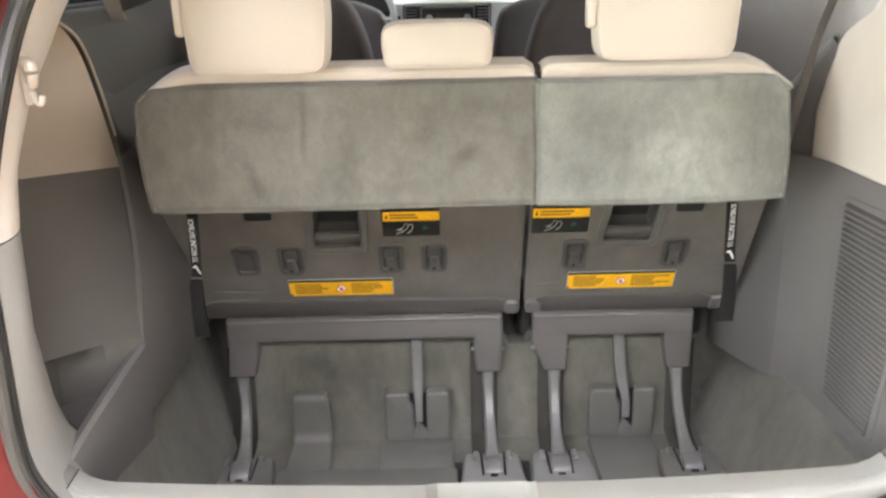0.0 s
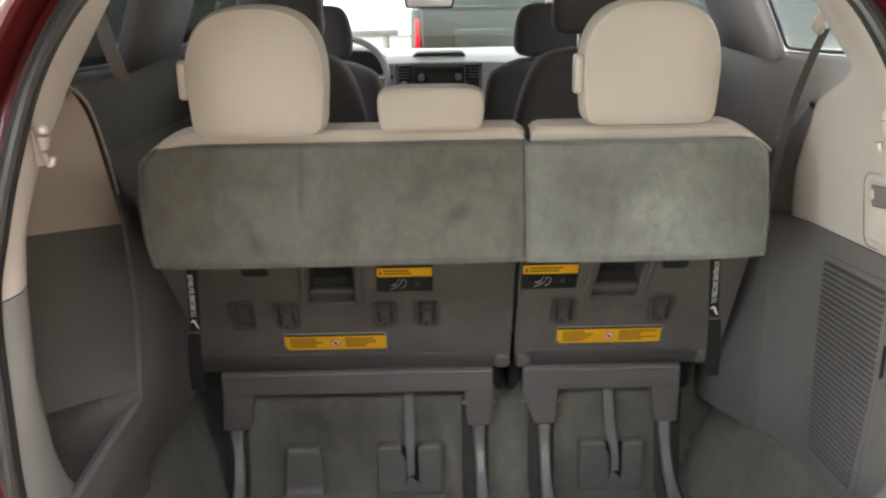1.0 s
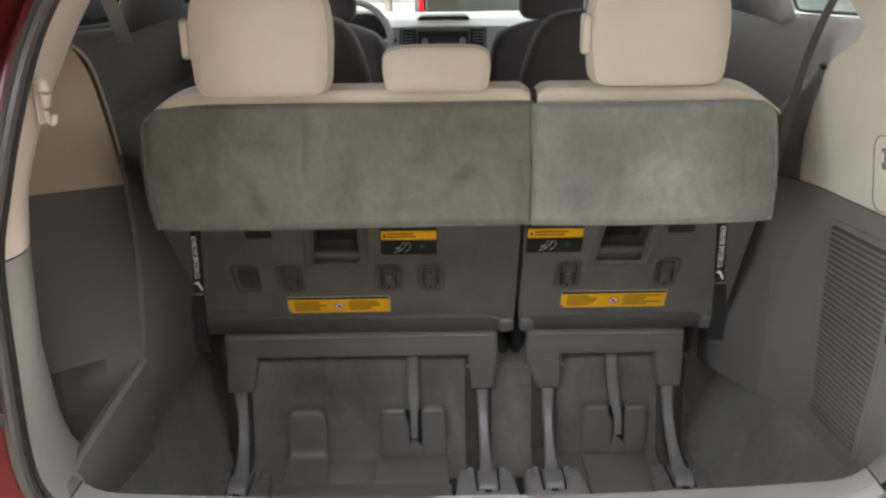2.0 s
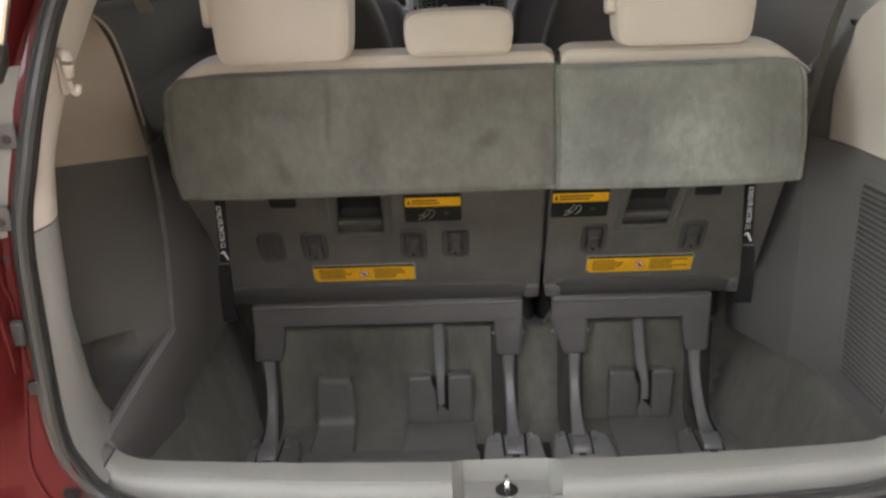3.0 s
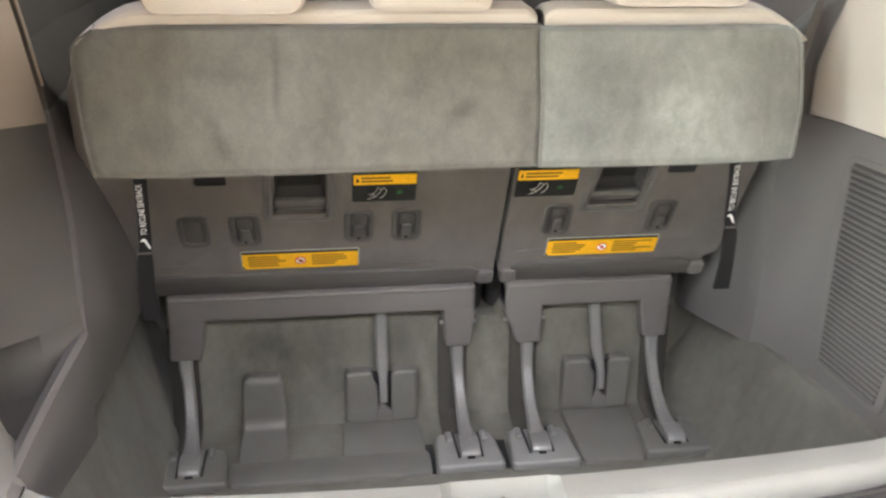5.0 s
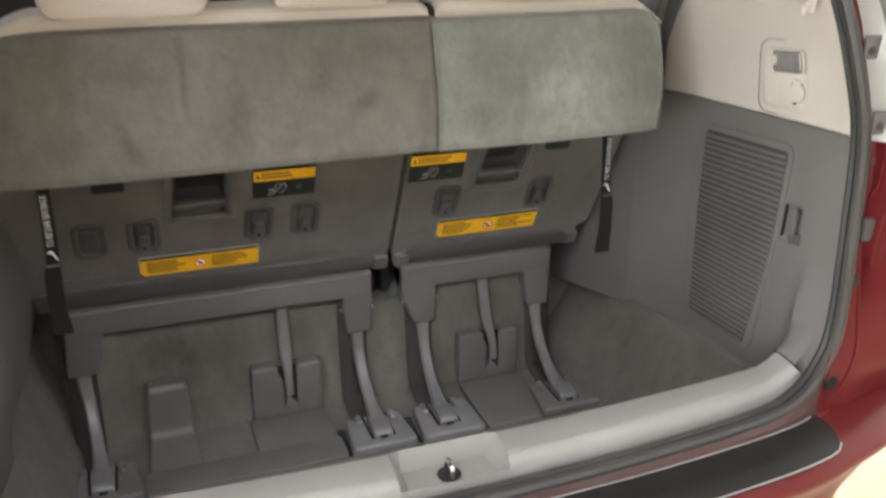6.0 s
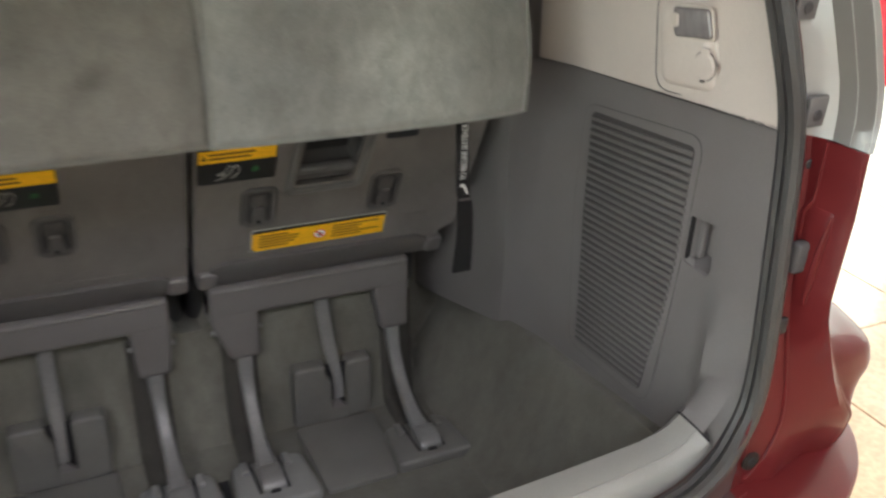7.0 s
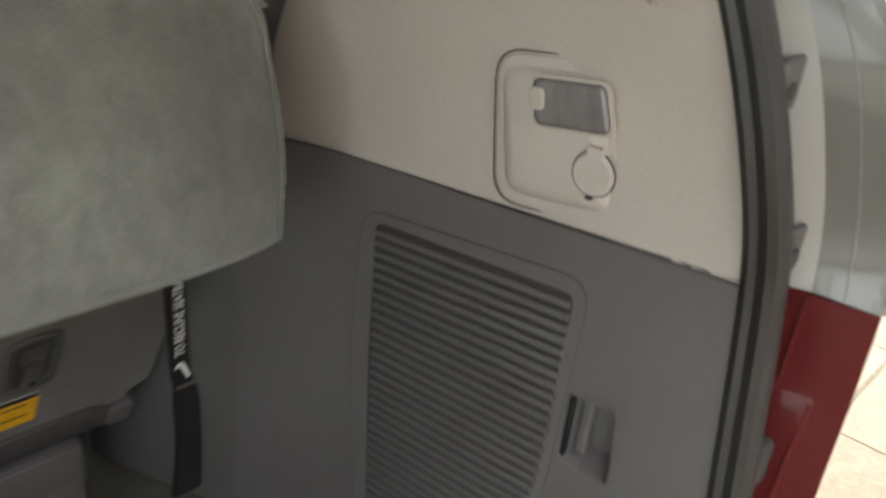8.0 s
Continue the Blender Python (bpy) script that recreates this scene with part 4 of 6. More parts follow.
rimline = spline([(-0.640, 0.045, 0.655), (-0.634, 0.10, 0.630), (-0.628, 0.20, 0.622), (-0.618, 0.36, 0.610)], 16)
rows = []
for a, b in zip(rimline, ledge):
    inward = Vector((0.006, -0.004, 0.0))
    rows.append([a + Vector((0, 0, -0.05)), a, a + (b - a) * 0.35 + inward, a + (b - a) * 0.7 + inward, b + inward * 0.6, b + Vector((-0.006, 0.002, 0.004)), b + Vector((-0.02, 0.006, -0.002)), b + Vector((-0.03, 0.01, -0.05))])
part("lower_trim", sheet(rows), M_TRIM_DIM, trim_l, "grey plastic lower side trim")


def forward_panel(side):
    out = []
    for p in FRONT_EDGE:
        k = 1 - smooth(1.05, 1.3, p.z)
        cols = []
        for dx, dy in ((0.010, 0.004), (0.0, 0.0), (-0.001 * k, 0.010), (-0.004 * k, 0.04), (-0.010 * k, 0.10), (-0.016 * k, 0.25), (-0.02 * k, 0.45), (0.02 * (1 - k), 1.0)):
            flare = smooth(1.0, 1.22, p.z)
            cols.append(Vector((side * (p.x + dx + 0.082 * flare * smooth(0.0, 0.16, dy)), p.y + dy, p.z - 0.03 * flare * smooth(0.0, 0.2, dy))))
        out.append(cols)
    first = [Vector((v.x + side * 0.035, v.y, v.z - 0.04)) for v in out[0]]
    return [first] + out


# the upper part takes a darker colour still, as deeper shade
arch_rows = forward_panel(-1)
split = sum(1 for r in arch_rows if r[1].z < 1.085)
arch = part("wheel_arch_trim", sheet(arch_rows[:split + 1]), M_ARCH, van, "moulded trim over the wheel arch, its grey darkened as shade")
part("upper_trim", sheet(arch_rows[split:]), M_SIDE_SHADED, arch, "upper trim, its grey darkened as shade")
def rise(y):
    """How the sill of the rear window climbs towards the back."""
    return 0.067 * max(0.0, 0.81 - y)


for side in (1, -1):
    # trim between the arch and the belt line, and on to the front
    rows = []
    for z, x in ((0.31, 0.76), (0.7, 0.755), (1.0, 0.742), (1.15, 0.728), (1.22, 0.720), (1.27, 0.717), (1.295, 0.718), (1.312, 0.722), (1.324, 0.728), (1.331, 0.735), (1.334, 0.742)):
        rows.append([Vector((side * x, y, z + rise(y) * smooth(1.0, 1.25, z))) for y in (0.30, 0.42, 0.54, 0.66, 0.80, 0.95, 1.3, 2.2, 3.2, 4.3)])
    # one trim, coloured as lit on the right and shaded on the left
    part("door_trim", sheet(rows), M_SIDE_LIT if side > 0 else M_SIDE_SHADED, van, "grey side trim with a rounded shoulder below the windows", thick=-side * 0.012)
    part("window_rubber", tube([Vector((side * 0.733, y, 1.339 + rise(y))) for y in (0.40, 0.6, 0.84)], 0.0045, 8), M_RUBBER, van)
    if side > 0:
        edge = [(0.50, 1.372), (0.66, 1.361), (0.775, 1.354), (0.797, 1.358), (0.806, 1.372), (0.817, 1.41), (0.838, 1.47), (0.862, 1.54), (0.89, 1.62)]
        part("window_edge", tube(spline([(glass_x(z) - 0.003, y, z) for y, z in edge], 30), 0.0042, 8), M_RUBBER, van, "thin black rubber edge of the rear window")
        part("panel_seam", tube([Vector((glass_x(z) - 0.0105, y, z)) for y, z in ((0.815, 1.385), (0.95, 1.388), (1.17, 1.393))], 0.0012, 6), M_SEATLIP, van)


# right: beige upper panel, grey lower panel with speaker grille and pocket
def lower_x(y, z):
    base = 0.682
    low = smooth(0.90, 0.74, z)
    base += low * (0.002 * smooth(0.088, 0.112, y) * smooth(0.30, 0.2, y) - 0.013 * smooth(0.100, 0.084, y))
    base -= 0.085 * smooth(0.44, 0.86, y)
    k = smooth(0.10, 0.0, y)
    return base + (edge_x(max(z, 0.70)) + 0.008 - base) * k


FRONT_R = [(1.0, 0.545), (1.14, 0.552), (1.20, 0.532), (1.25, 0.502), (1.30, 0.462), (1.33, 0.425), (1.345, 0.398), (1.36, 0.36)]


def right_upper(n=26, ahead=False):
    """The beige panel, or the grey trim that carries it on towards the front."""
    out = []
    for k in range(n + 1):
        row = []
        v = k / n
        for j in range(19):
            s = j / 18
            z = 1.0 + v * 0.62
            # bottom follows the tone line, top is level
            for _ in range(2):
                if z < 1.36:
                    xf, yf = front_at(z)
                    yf += 0.11 * smooth(1.34, 1.12, z) + 0.05 * smooth(1.36, 1.24, z)
                else:
                    xf, yf = upper_edge(z)
                ys = back_y(edge_x(z), z) + 0.002
                cut = min(1.0, (lerp_table(FRONT_R, z) - ys) / (yf - ys)) if z < 1.36 else 1.0
                s = cut + (1 - cut) * j / 18 if ahead else cut * j / 18
                y = ys + (yf - ys) * s
                zb = tone(y) + 0.0015
                z = zb + (1.62 - zb) * v
            xs = edge_x(z) + 0.009
            bulge = 0.008 * math.sin(math.pi * min(1, s * 1.15)) * smooth(1.40, 1.25, z)
            x = xs + (xf + 0.012 - xs) * smooth(0.1, 1.0, s) + bulge * 1.0
            k = smooth(1.10, 1.28, z)
            x = lower_x(y, z) * (1 - k) + x * k
            row.append(Vector((x + (0.002 + 0.004 * smooth(0, 3, j) if ahead else 0.004 * smooth(13, 18, j) * smooth(0.99, 0.9, cut)), y, z)))
        e = row[-1]
        if ahead or z >= 1.36:
            row += [e + Vector((dx, dy, 0)) for dx, dy in ((0.003, 0.02), (0.012, 0.05), (0.03, 0.085), (0.055, 0.11), (0.09, 0.125))]
        else:
            row += [e + Vector((dx, dy, 0)) for dx, dy in ((0.0005, 0.003), (0.001, 0.005), (0.0025, 0.006), (0.005, 0.007), (0.010, 0.008))]
        out.append(row)
    out.insert(0, [p + Vector((0.010, 0, -0.03)) for p in out[0]])
    return out


pillar_r = part("pillar_trim", sheet(right_upper()), M_BEIGE, van, "beige plastic side and pillar trim")
part("arch_top", sheet([r for r in right_upper(ahead=True) if r[0].z < 1.28]), M_TRIM, van, "grey trim over the wheel arch ahead of the beige panel")


NY, NZ = 58, 44


def lower_point(i, j):
    y = 0.9 * i / NY
    top = tone(y)
    bot = rim_z(y) - 0.012 + 0.03 * smooth(0.06, 0.0, y)
    z = bot + (top - bot) * j / NZ
    ys = back_y(edge_x(max(z, 0.70)), z) + 0.002
    yy = ys + (0.9 - ys) * (i / NY)
    return Vector((lower_x(yy, z), yy, z))


def keep_lower(i, j):
    p = lower_point(i, j) * 0.5 + lower_point(i + 1, j + 1) * 0.5
    return not (0.114 < p.y < 0.156 and 0.875 < p.z < 0.937)


trim_r = part("side_trim", sheet([[lower_point(i, j) for j in range(NZ + 1)] for i in range(39)], keep_lower), M_TRIM, van, "grey plastic side trim with a speaker grille")
# far end of the wall, its colour darkened for the bench's shade
part("arch_panel", sheet([[lower_point(i, j) + Vector((-0.004 * smooth(0, 1, i - 38), 0, 0)) for j in range(NZ + 1)] for i in range(38, NY + 1)]), M_TRIM_DIM, trim_r, "grey panel over the wheel arch, darkened as shade")
part("trim_seam", tube([Vector((lower_x(y, tone(y)) - 0.001, y, tone(y) + 0.0005)) for y in (0.03 + 0.67 * k / 60 for k in range(61))], 0.0010, 6), M_SEATLIP, trim_r)

WR = wall_r(0.681)
# speaker grille door and slats
TL, TR, BR, BL = (-0.399, 0.998), (-0.175, 1.020), (-0.207, 0.630), (-0.372, 0.616)
door_outline = soften([(TL[0] - 0.022, TL[1] + 0.012), (TR[0] + 0.015, TR[1] + 0.021), (TR[0] + 0.010, 0.85), (BR[0] + 0.024, BR[1] - 0.012), (BL[0] - 0.020, BL[1] - 0.012), (TL[0] - 0.024, 0.85)], 5, 0.03)
grille = part("speaker_cover", prism(door_outline, -0.004, 0.0008, 0.0006, 1, WR), M_TRIM, trim_r, "ribbed grey speaker grille panel")
gap_path = [WR @ Vector((u, v, 0.0004)) for u, v in door_outline]
part("gap_line", tube(gap_path, 0.0007, 6, True), M_SEATLIP, grille)
backing = soften([(TL[0] - 0.002, TL[1] + 0.004), (TR[0] + 0.002, TR[1] + 0.004), (TR[0] - 0.001, 0.85), (BR[0] + 0.004, BR[1]), (BL[0] - 0.002, BL[1]), (TL[0] + 0.004, 0.85)], 3, 0.01)
part("grille_backing", prism(backing, 0.0004, 0.0012, 0.0003, 1, WR), M_GRILLE, grille)
NS = 35
for k in range(NS):
    t = (k + 0.5) / NS
    la = Vector(TL) + (Vector(BL) - Vector(TL)) * t
    ra = Vector(TR) + (Vector(BR) - Vector(TR)) * t
    ra.x += 0.016 * math.sin(math.pi * t)
    h = 0.0033
    bm = prism([(la.x, la.y - h), (ra.x, ra.y - h), (ra.x, ra.y + h), (la.x, la.y + h)], 0.001, 0.0046, 0.0018, 2, WR, top_only=True)
    part("slat", bm, M_TRIM_DIM, grille)
# finger pocket
pk = bmesh.new()
rows = []
for (u0, v0, u1, v1), w in (((-0.164, 0.866, -0.106, 0.944), 0.0006), ((-0.161, 0.869, -0.109, 0.941), 0.0006), ((-0.158, 0.872, -0.112, 0.938), -0.006), ((-0.152, 0.882, -0.114, 0.931), -0.024)):
    o = rounded(u0, v0, u1, v1, 0.008, 4)
    rows.append([WR @ Vector((u, v, w)) for u, v in o + o[:1]])
sheet(rows, bm=pk)
pk.faces.new([pk.verts.new(p) for p in rows[-1][:-1]])
pocket = part("finger_pocket", pk, M_TRIM, trim_r, "recessed finger pull")
part("latch_lever", prism(rounded(-0.150, 0.880, -0.140, 0.932, 0.004), -0.018, -0.009, 0.002, 2, WR), M_TRIM, pocket)
part("dark_slot", prism(rounded(-0.1575, 0.876, -0.1535, 0.936, 0.0015), -0.004, 0.0018, 0.0005, 1, WR), M_GAP, pocket)

# lamp and power outlet plate
WP = wall_r(0.6795) @ Matrix.Translation((-0.21, 1.14, 0)) @ Matrix.Rotation(radians(4), 4, "X") @ Matrix.Rotation(radians(4), 4, "Y") @ Matrix.Translation((0.21, -1.14, 0))
plate_o = soften([(-0.276, 1.198), (-0.177, 1.211), (-0.150, 1.089), (-0.265, 1.077)], 6, 0.024)
plate = part("outlet_plate", prism(plate_o, -0.016, 0.0018, 0.0016, 3, WP), M_BEIGE, pillar_r, "raised beige plate with a lamp and a power outlet")
part("plate_groove", tube([WP @ Vector((u, v, 0.0006)) for u, v in soften([(-0.2785, 1.2005), (-0.1745, 1.2135), (-0.1475, 1.0865), (-0.2675, 1.0745)], 6, 0.026)], 0.0007, 6, True), M_SEATLIP, plate)
rows = []
for grow, w in ((0.0, 0.0012), (-0.003, 0.005), (-0.008, 0.0092), (-0.014, 0.0105), (-0.03, 0.0108)):
    q = soften([(-0.270 - grow, 1.190 + grow), (-0.181 + grow, 1.202 + grow), (-0.157 + grow, 1.097 - grow), (-0.256 - grow, 1.086 - grow)], 6, 0.018)
    rows.append([WP @ Vector((u, v, w)) for u, v in q + q[:1]])
b = sheet(rows)
b.faces.new([b.verts.new(p) for p in rows[-1][:-1]])
part("raised_face", b, M_BEIGE, plate, "pillowed face of the plate")
part("lamp_recess", prism(soften([(-0.237, 1.193), (-0.1715, 1.201), (-0.1615, 1.161), (-0.231, 1.152)], 5, 0.007), 0.008, 0.0118, 0.001, 2, WP), M_BEIGE_LT, plate)
lens = part("lamp_lens", prism(soften([(-0.234, 1.190), (-0.174, 1.198), (-0.164, 1.164), (-0.228, 1.155)], 5, 0.007), 0.010, 0.0155, 0.004, 3, WP), M_LENS, plate, "smoky clear lamp lens")
part("lamp_switch", prism(soften([(-0.236, 1.183), (-0.222, 1.185), (-0.220, 1.168), (-0.232, 1.166)], 4, 0.005), 0.012, 0.018, 0.002, 3, WP), M_BEIGE_LT, lens)
cap = part("outlet_cap", disc(-0.174, 1.130, 0.010, 0.0172, 0.0045, WP, 28, 0.002), M_BEIGE, plate, "round hinged outlet cap")
part("cap_gap", tube([WP @ Vector((-0.174 + 0.018 * math.cos(a / 12 * math.pi), 1.130 + 0.018 * math.sin(a / 12 * math.pi), 0.0106)) for a in range(24)], 0.0007, 6, True), M_SEATLIP, cap)
part("cap_hinge", prism(rounded(-0.181, 1.144, -0.167, 1.152, 0.002), 0.010, 0.0145, 0.001, 1, WP), M_BEIGE, cap)
part("cap_tab", prism(rounded(-0.177, 1.1100, -0.171, 1.1120, 0.0008), 0.010, 0.0150, 0.0005, 1, WP), M_SEATLIP, cap)

# garment hooks on both pillars
for side, par in ((-1, pillar_l), (1, pillar_r)):
    z = 1.312
    x, y = edge_x(z) - 0.006, back_y(edge_x(z), z) + 0.022
    b = spline([(side * (x + 0.01), y, z + 0.018), (side * (x - 0.006), y - 0.004, z + 0.012), (side * (x - 0.008), y - 0.005, z - 0.004), (side * (x - 0.004), y, z - 0.018)], 12)
    h = part("garment_hook", tube(b, [0.006 + 0.003 * math.sin(k / 12 * math.pi) for k in range(13)], 10), M_BEIGE_LT, par, "small pale beige garment hook")
    b = spline([(side * (x - 0.002), y, z - 0.026), (side * (x - 0.008), y - 0.004, z - 0.040), (side * (x - 0.016), y - 0.008, z - 0.040), (side * (x - 0.019), y - 0.009, z - 0.030)], 10)
    part("hook_tip", tube(b, 0.0045, 8), M_BEIGE_LT, h)
    part("hook_base", prism(rounded(-0.006, -0.045, 0.006, 0.03, 0.004), 0, 0.002, 0.0005, 1, Matrix.Translation((side * (x + 0.006), y + 0.002, z)) @ Matrix.Rotation(-side * radians(55), 4, "Z") @ upright(0)), M_BEIGE, h)

# seat belts by the windows
belt = thing("seat_belt", (-0.66, 0.5, 1.45), "grey-brown seat belt hanging beside the window", "seat belt")
part("webbing", ribbon(spline([(-0.700, 0.60, 1.51), (-0.689, 0.62, 1.448), (-0.681, 0.62, 1.404), (-0.671, 0.625, 1.362), (-0.668, 0.65, 1.32)], 12), [0.015] * 13, 0.002), M_WEBGREY, belt)
belt = thing("seat_belt", (0.655, 0.5, 1.40), "grey-brown seat belt hanging from a beige guide", "seat belt")
ends = spline([(0.684, 0.52, 1.415), (0.666, 0.53, 1.353), (0.643, 0.53, 1.273), (0.626, 0.53, 1.176), (0.605, 0.55, 1.0)], 14)
part("webbing", ribbon(ends, [0.0085] * 15, 0.002), M_HOOKRIM, belt)
part("guide", tube(spline([(0.676, 0.44, 1.482), (0.668, 0.47, 1.455), (0.664, 0.505, 1.425), (0.672, 0.52, 1.41)], 10), [0.013, 0.015, 0.015, 0.0145, 0.014, 0.0135, 0.013, 0.012, 0.011, 0.010, 0.008], 10), M_BEIGE_LT, belt, "moulded beige belt guide")


# ---- third-row bench in two parts ----
def label_bars(u0, v0, u1, v1, rows_, par, w, seed, mat, m):
    """Short printed lines that cannot be read."""
    rnd = random.Random(seed)
    for k in range(rows_):
        v = v1 + (v0 - v1) * (k + 0.5) / rows_
        h = (v1 - v0) / rows_ * 0.24
        e = u0 + (u1 - u0) * rnd.uniform(0.55, 1.0)
        part("printed_line", prism([(u0, v - h), (e, v - h), (e, v + h), (u0, v + h)], w, w + 0.0003, 0, 1, m), mat, par, smooth=False)


def warning_sticker(u0, z0, u1, z1, par, seed):
    v0, v1 = sv(z0), sv(z1)
    base = part("warning_sticker", prism(rounded(u0 - 0.0022, v0 - 0.0022, u1 + 0.0022, v1 + 0.0026, 0.004, 3), 0.001, 0.0022, 0.0006, 1, SEAT), M_GREYINK, par, "yellow warning sticker with fine print")
    part("black_band", prism([(u0, v0), (u1, v0), (u1, v1), (u0, v1)], 0.0022, 0.0025, 0, 1, SEAT), M_LABELBLK, base, smooth=False)
    yt = v1 - 0.0065
    part("yellow_field", prism([(u0 + 0.006, v0), (u1, v0), (u1, yt), (u0, yt), (u0, v0 + 0.010)], 0.0025, 0.0029, 0, 1, SEAT), M_YELLOW, base, smooth=False)
    mid = (u0 + u1) / 2
    label_bars(u0 + 0.012, v0 + 0.006, mid - 0.026, yt - 0.004, 5, base, 0.0029, seed, M_INK, SEAT)
    label_bars(mid + 0.022, v0 + 0.006, u1 - 0.010, yt - 0.004, 5, base, 0.0029, seed + 1, M_INK, SEAT)
    cv = (v0 + yt) / 2
    part("red_ring", disc(mid, cv, 0.0029, 0.0108, 0.0003, SEAT, 24, 0), M_REDINK, base, smooth=False)
    part("white_disc", disc(mid, cv, 0.0032, 0.0088, 0.0003, SEAT, 24, 0), M_WHITE, base, smooth=False)
    b = prism([(mid - 0.004, cv - 0.005), (mid + 0.002, cv - 0.005), (mid + 0.005, cv + 0.001), (mid - 0.001, cv + 0.005), (mid - 0.003, cv + 0.001)], 0.0035, 0.0037, 0, 1, SEAT)
    part("pictogram", b, M_LABELBLK, base, smooth=False)
    part("ring_bar", prism([(mid - 0.0078, cv + 0.0055), (mid - 0.0055, cv + 0.0078), (mid + 0.0078, cv - 0.0055), (mid + 0.0055, cv - 0.0078)], 0.0037, 0.0039, 0, 1, SEAT), M_REDINK, base, smooth=False)


def fold_label(u0, u1, par, seed):
    v0, v1 = sv(0.880), sv(0.953)
    base = part("instruction_label", prism(rounded(u0, v0, u1, v1, 0.004, 2), 0.001, 0.002, 0.0004, 1, SEAT), M_LABELBLK, par, "black instruction label with a yellow heading")
    part("yellow_heading", prism([(u0 + 0.002, sv(0.920)), (u1 - 0.001, sv(0.920)), (u1 - 0.001, sv(0.9425)), (u0 + 0.002, sv(0.9425))], 0.002, 0.0024, 0, 1, SEAT), M_YELLOW, base, smooth=False)
    label_bars(u0 + 0.016, sv(0.924), u1 - 0.006, sv(0.939), 2, base, 0.0024, seed, M_INK, SEAT)
    tri = [(u0 + 0.006, sv(0.926)), (u0 + 0.013, sv(0.926)), (u0 + 0.0095, sv(0.938))]
    part("warning_triangle", prism(tri, 0.0024, 0.0026, 0, 1, SEAT), M_LABELBLK, base, smooth=False)
    # line drawing of a folding seat
    c = u0 + 0.045
    b = bmesh.new()
    for pts in (((-0.018, 0.886), (-0.006, 0.890), (0.004, 0.899), (0.012, 0.913)), ((-0.012, 0.893), (-0.002, 0.904), (0.002, 0.914), (0.008, 0.908)), ((0.006, 0.888), (0.014, 0.894), (0.018, 0.905), (0.014, 0.912)), ((-0.016, 0.897), (-0.008, 0.900), (-0.004, 0.892))):
        path = [SEAT @ Vector((c + u, sv(z), 0.0022)) for u, z in pts]
        tube(path, 0.0009, 5, bm=b)
    part("seat_drawing", b, M_GREYINK, base)
    part("green_arrow", prism([(c + 0.036, sv(0.896)), (c + 0.048, sv(0.898)), (c + 0.046, sv(0.906)), (c + 0.038, sv(0.905))], 0.002, 0.0023, 0, 1, SEAT), M_GREENINK, base, smooth=False)


def ringed(outlines, m):
    """A surface through closed outlines, each ((u, v) points, height)."""
    return sheet([[m @ Vector((a, b, w)) for a, b in q + q[:1]] for q, w in outlines])


def cargo_hook(u, par, faint=False):
    """A fold-out hook in its rounded bezel; a faint one is a blank cover."""
    v0, v1 = sv(0.783), sv(0.858)
    o = rounded(u - 0.029, v0 - 0.003, u + 0.029, v1 + 0.002, 0.015, 5)
    o1 = rounded(u - 0.027, v0 - 0.001, u + 0.027, v1, 0.013, 5)
    i = rounded(u - 0.0205, v0 + 0.008, u + 0.0205, v1 - 0.006, 0.0105, 5)
    i1 = rounded(u - 0.0185, v0 + 0.009, u + 0.0185, v1 - 0.008, 0.0095, 5)
    bez = part("tie_hook", ringed(((o, -0.001), (o, 0.0022), (o1, 0.0042), (i, 0.0036), (i1, 0.0004)), SEAT), M_HOOKRIM, par, "blank cover in a rounded bezel" if faint else "folding cargo hook in a rounded bezel")
    # flush floor; its dark colour stands for the shade of a recess
    part("hook_well", prism(i, 0.0002, 0.0007, 0, 1, SEAT), M_HOOKRIM if faint else M_HOOK, bez, smooth=False)
    if faint:
        part("hook_tongue", prism(rounded(u - 0.016, v0 + 0.012, u + 0.014, v1 - 0.016, 0.006, 4), 0.0, 0.0026, 0.0015, 2, SEAT), M_HOOKRIM, bez)
        return
    vm = v0 + 0.045
    tongue = soften([(u - 0.0085, vm), (u + 0.0085, vm), (u + 0.0105, v0 + 0.024), (u + 0.0125, v0 + 0.009), (u - 0.0125, v0 + 0.009), (u - 0.0105, v0 + 0.024)], 4, 0.004)
    part("hook_tongue", prism(tongue, 0.0, 0.0078, 0.0028, 3, SEAT), M_HOOKRIM, bez)
    part("hook_back", prism(rounded(u - 0.0135, vm - 0.004, u + 0.0135, v1 - 0.012, 0.006, 4), 0.0006, 0.0032, 0.0015, 2, SEAT), M_HOOKRIM, bez)
    part("hook_eye", disc(u - 0.001, v0 + 0.0135, 0.0076, 0.0034, 0.0006, SEAT, 12, 0), M_GAP, bez)


def lean_over(o, v0, k):
    return [(u + k * (v - v0), v) for u, v in o]


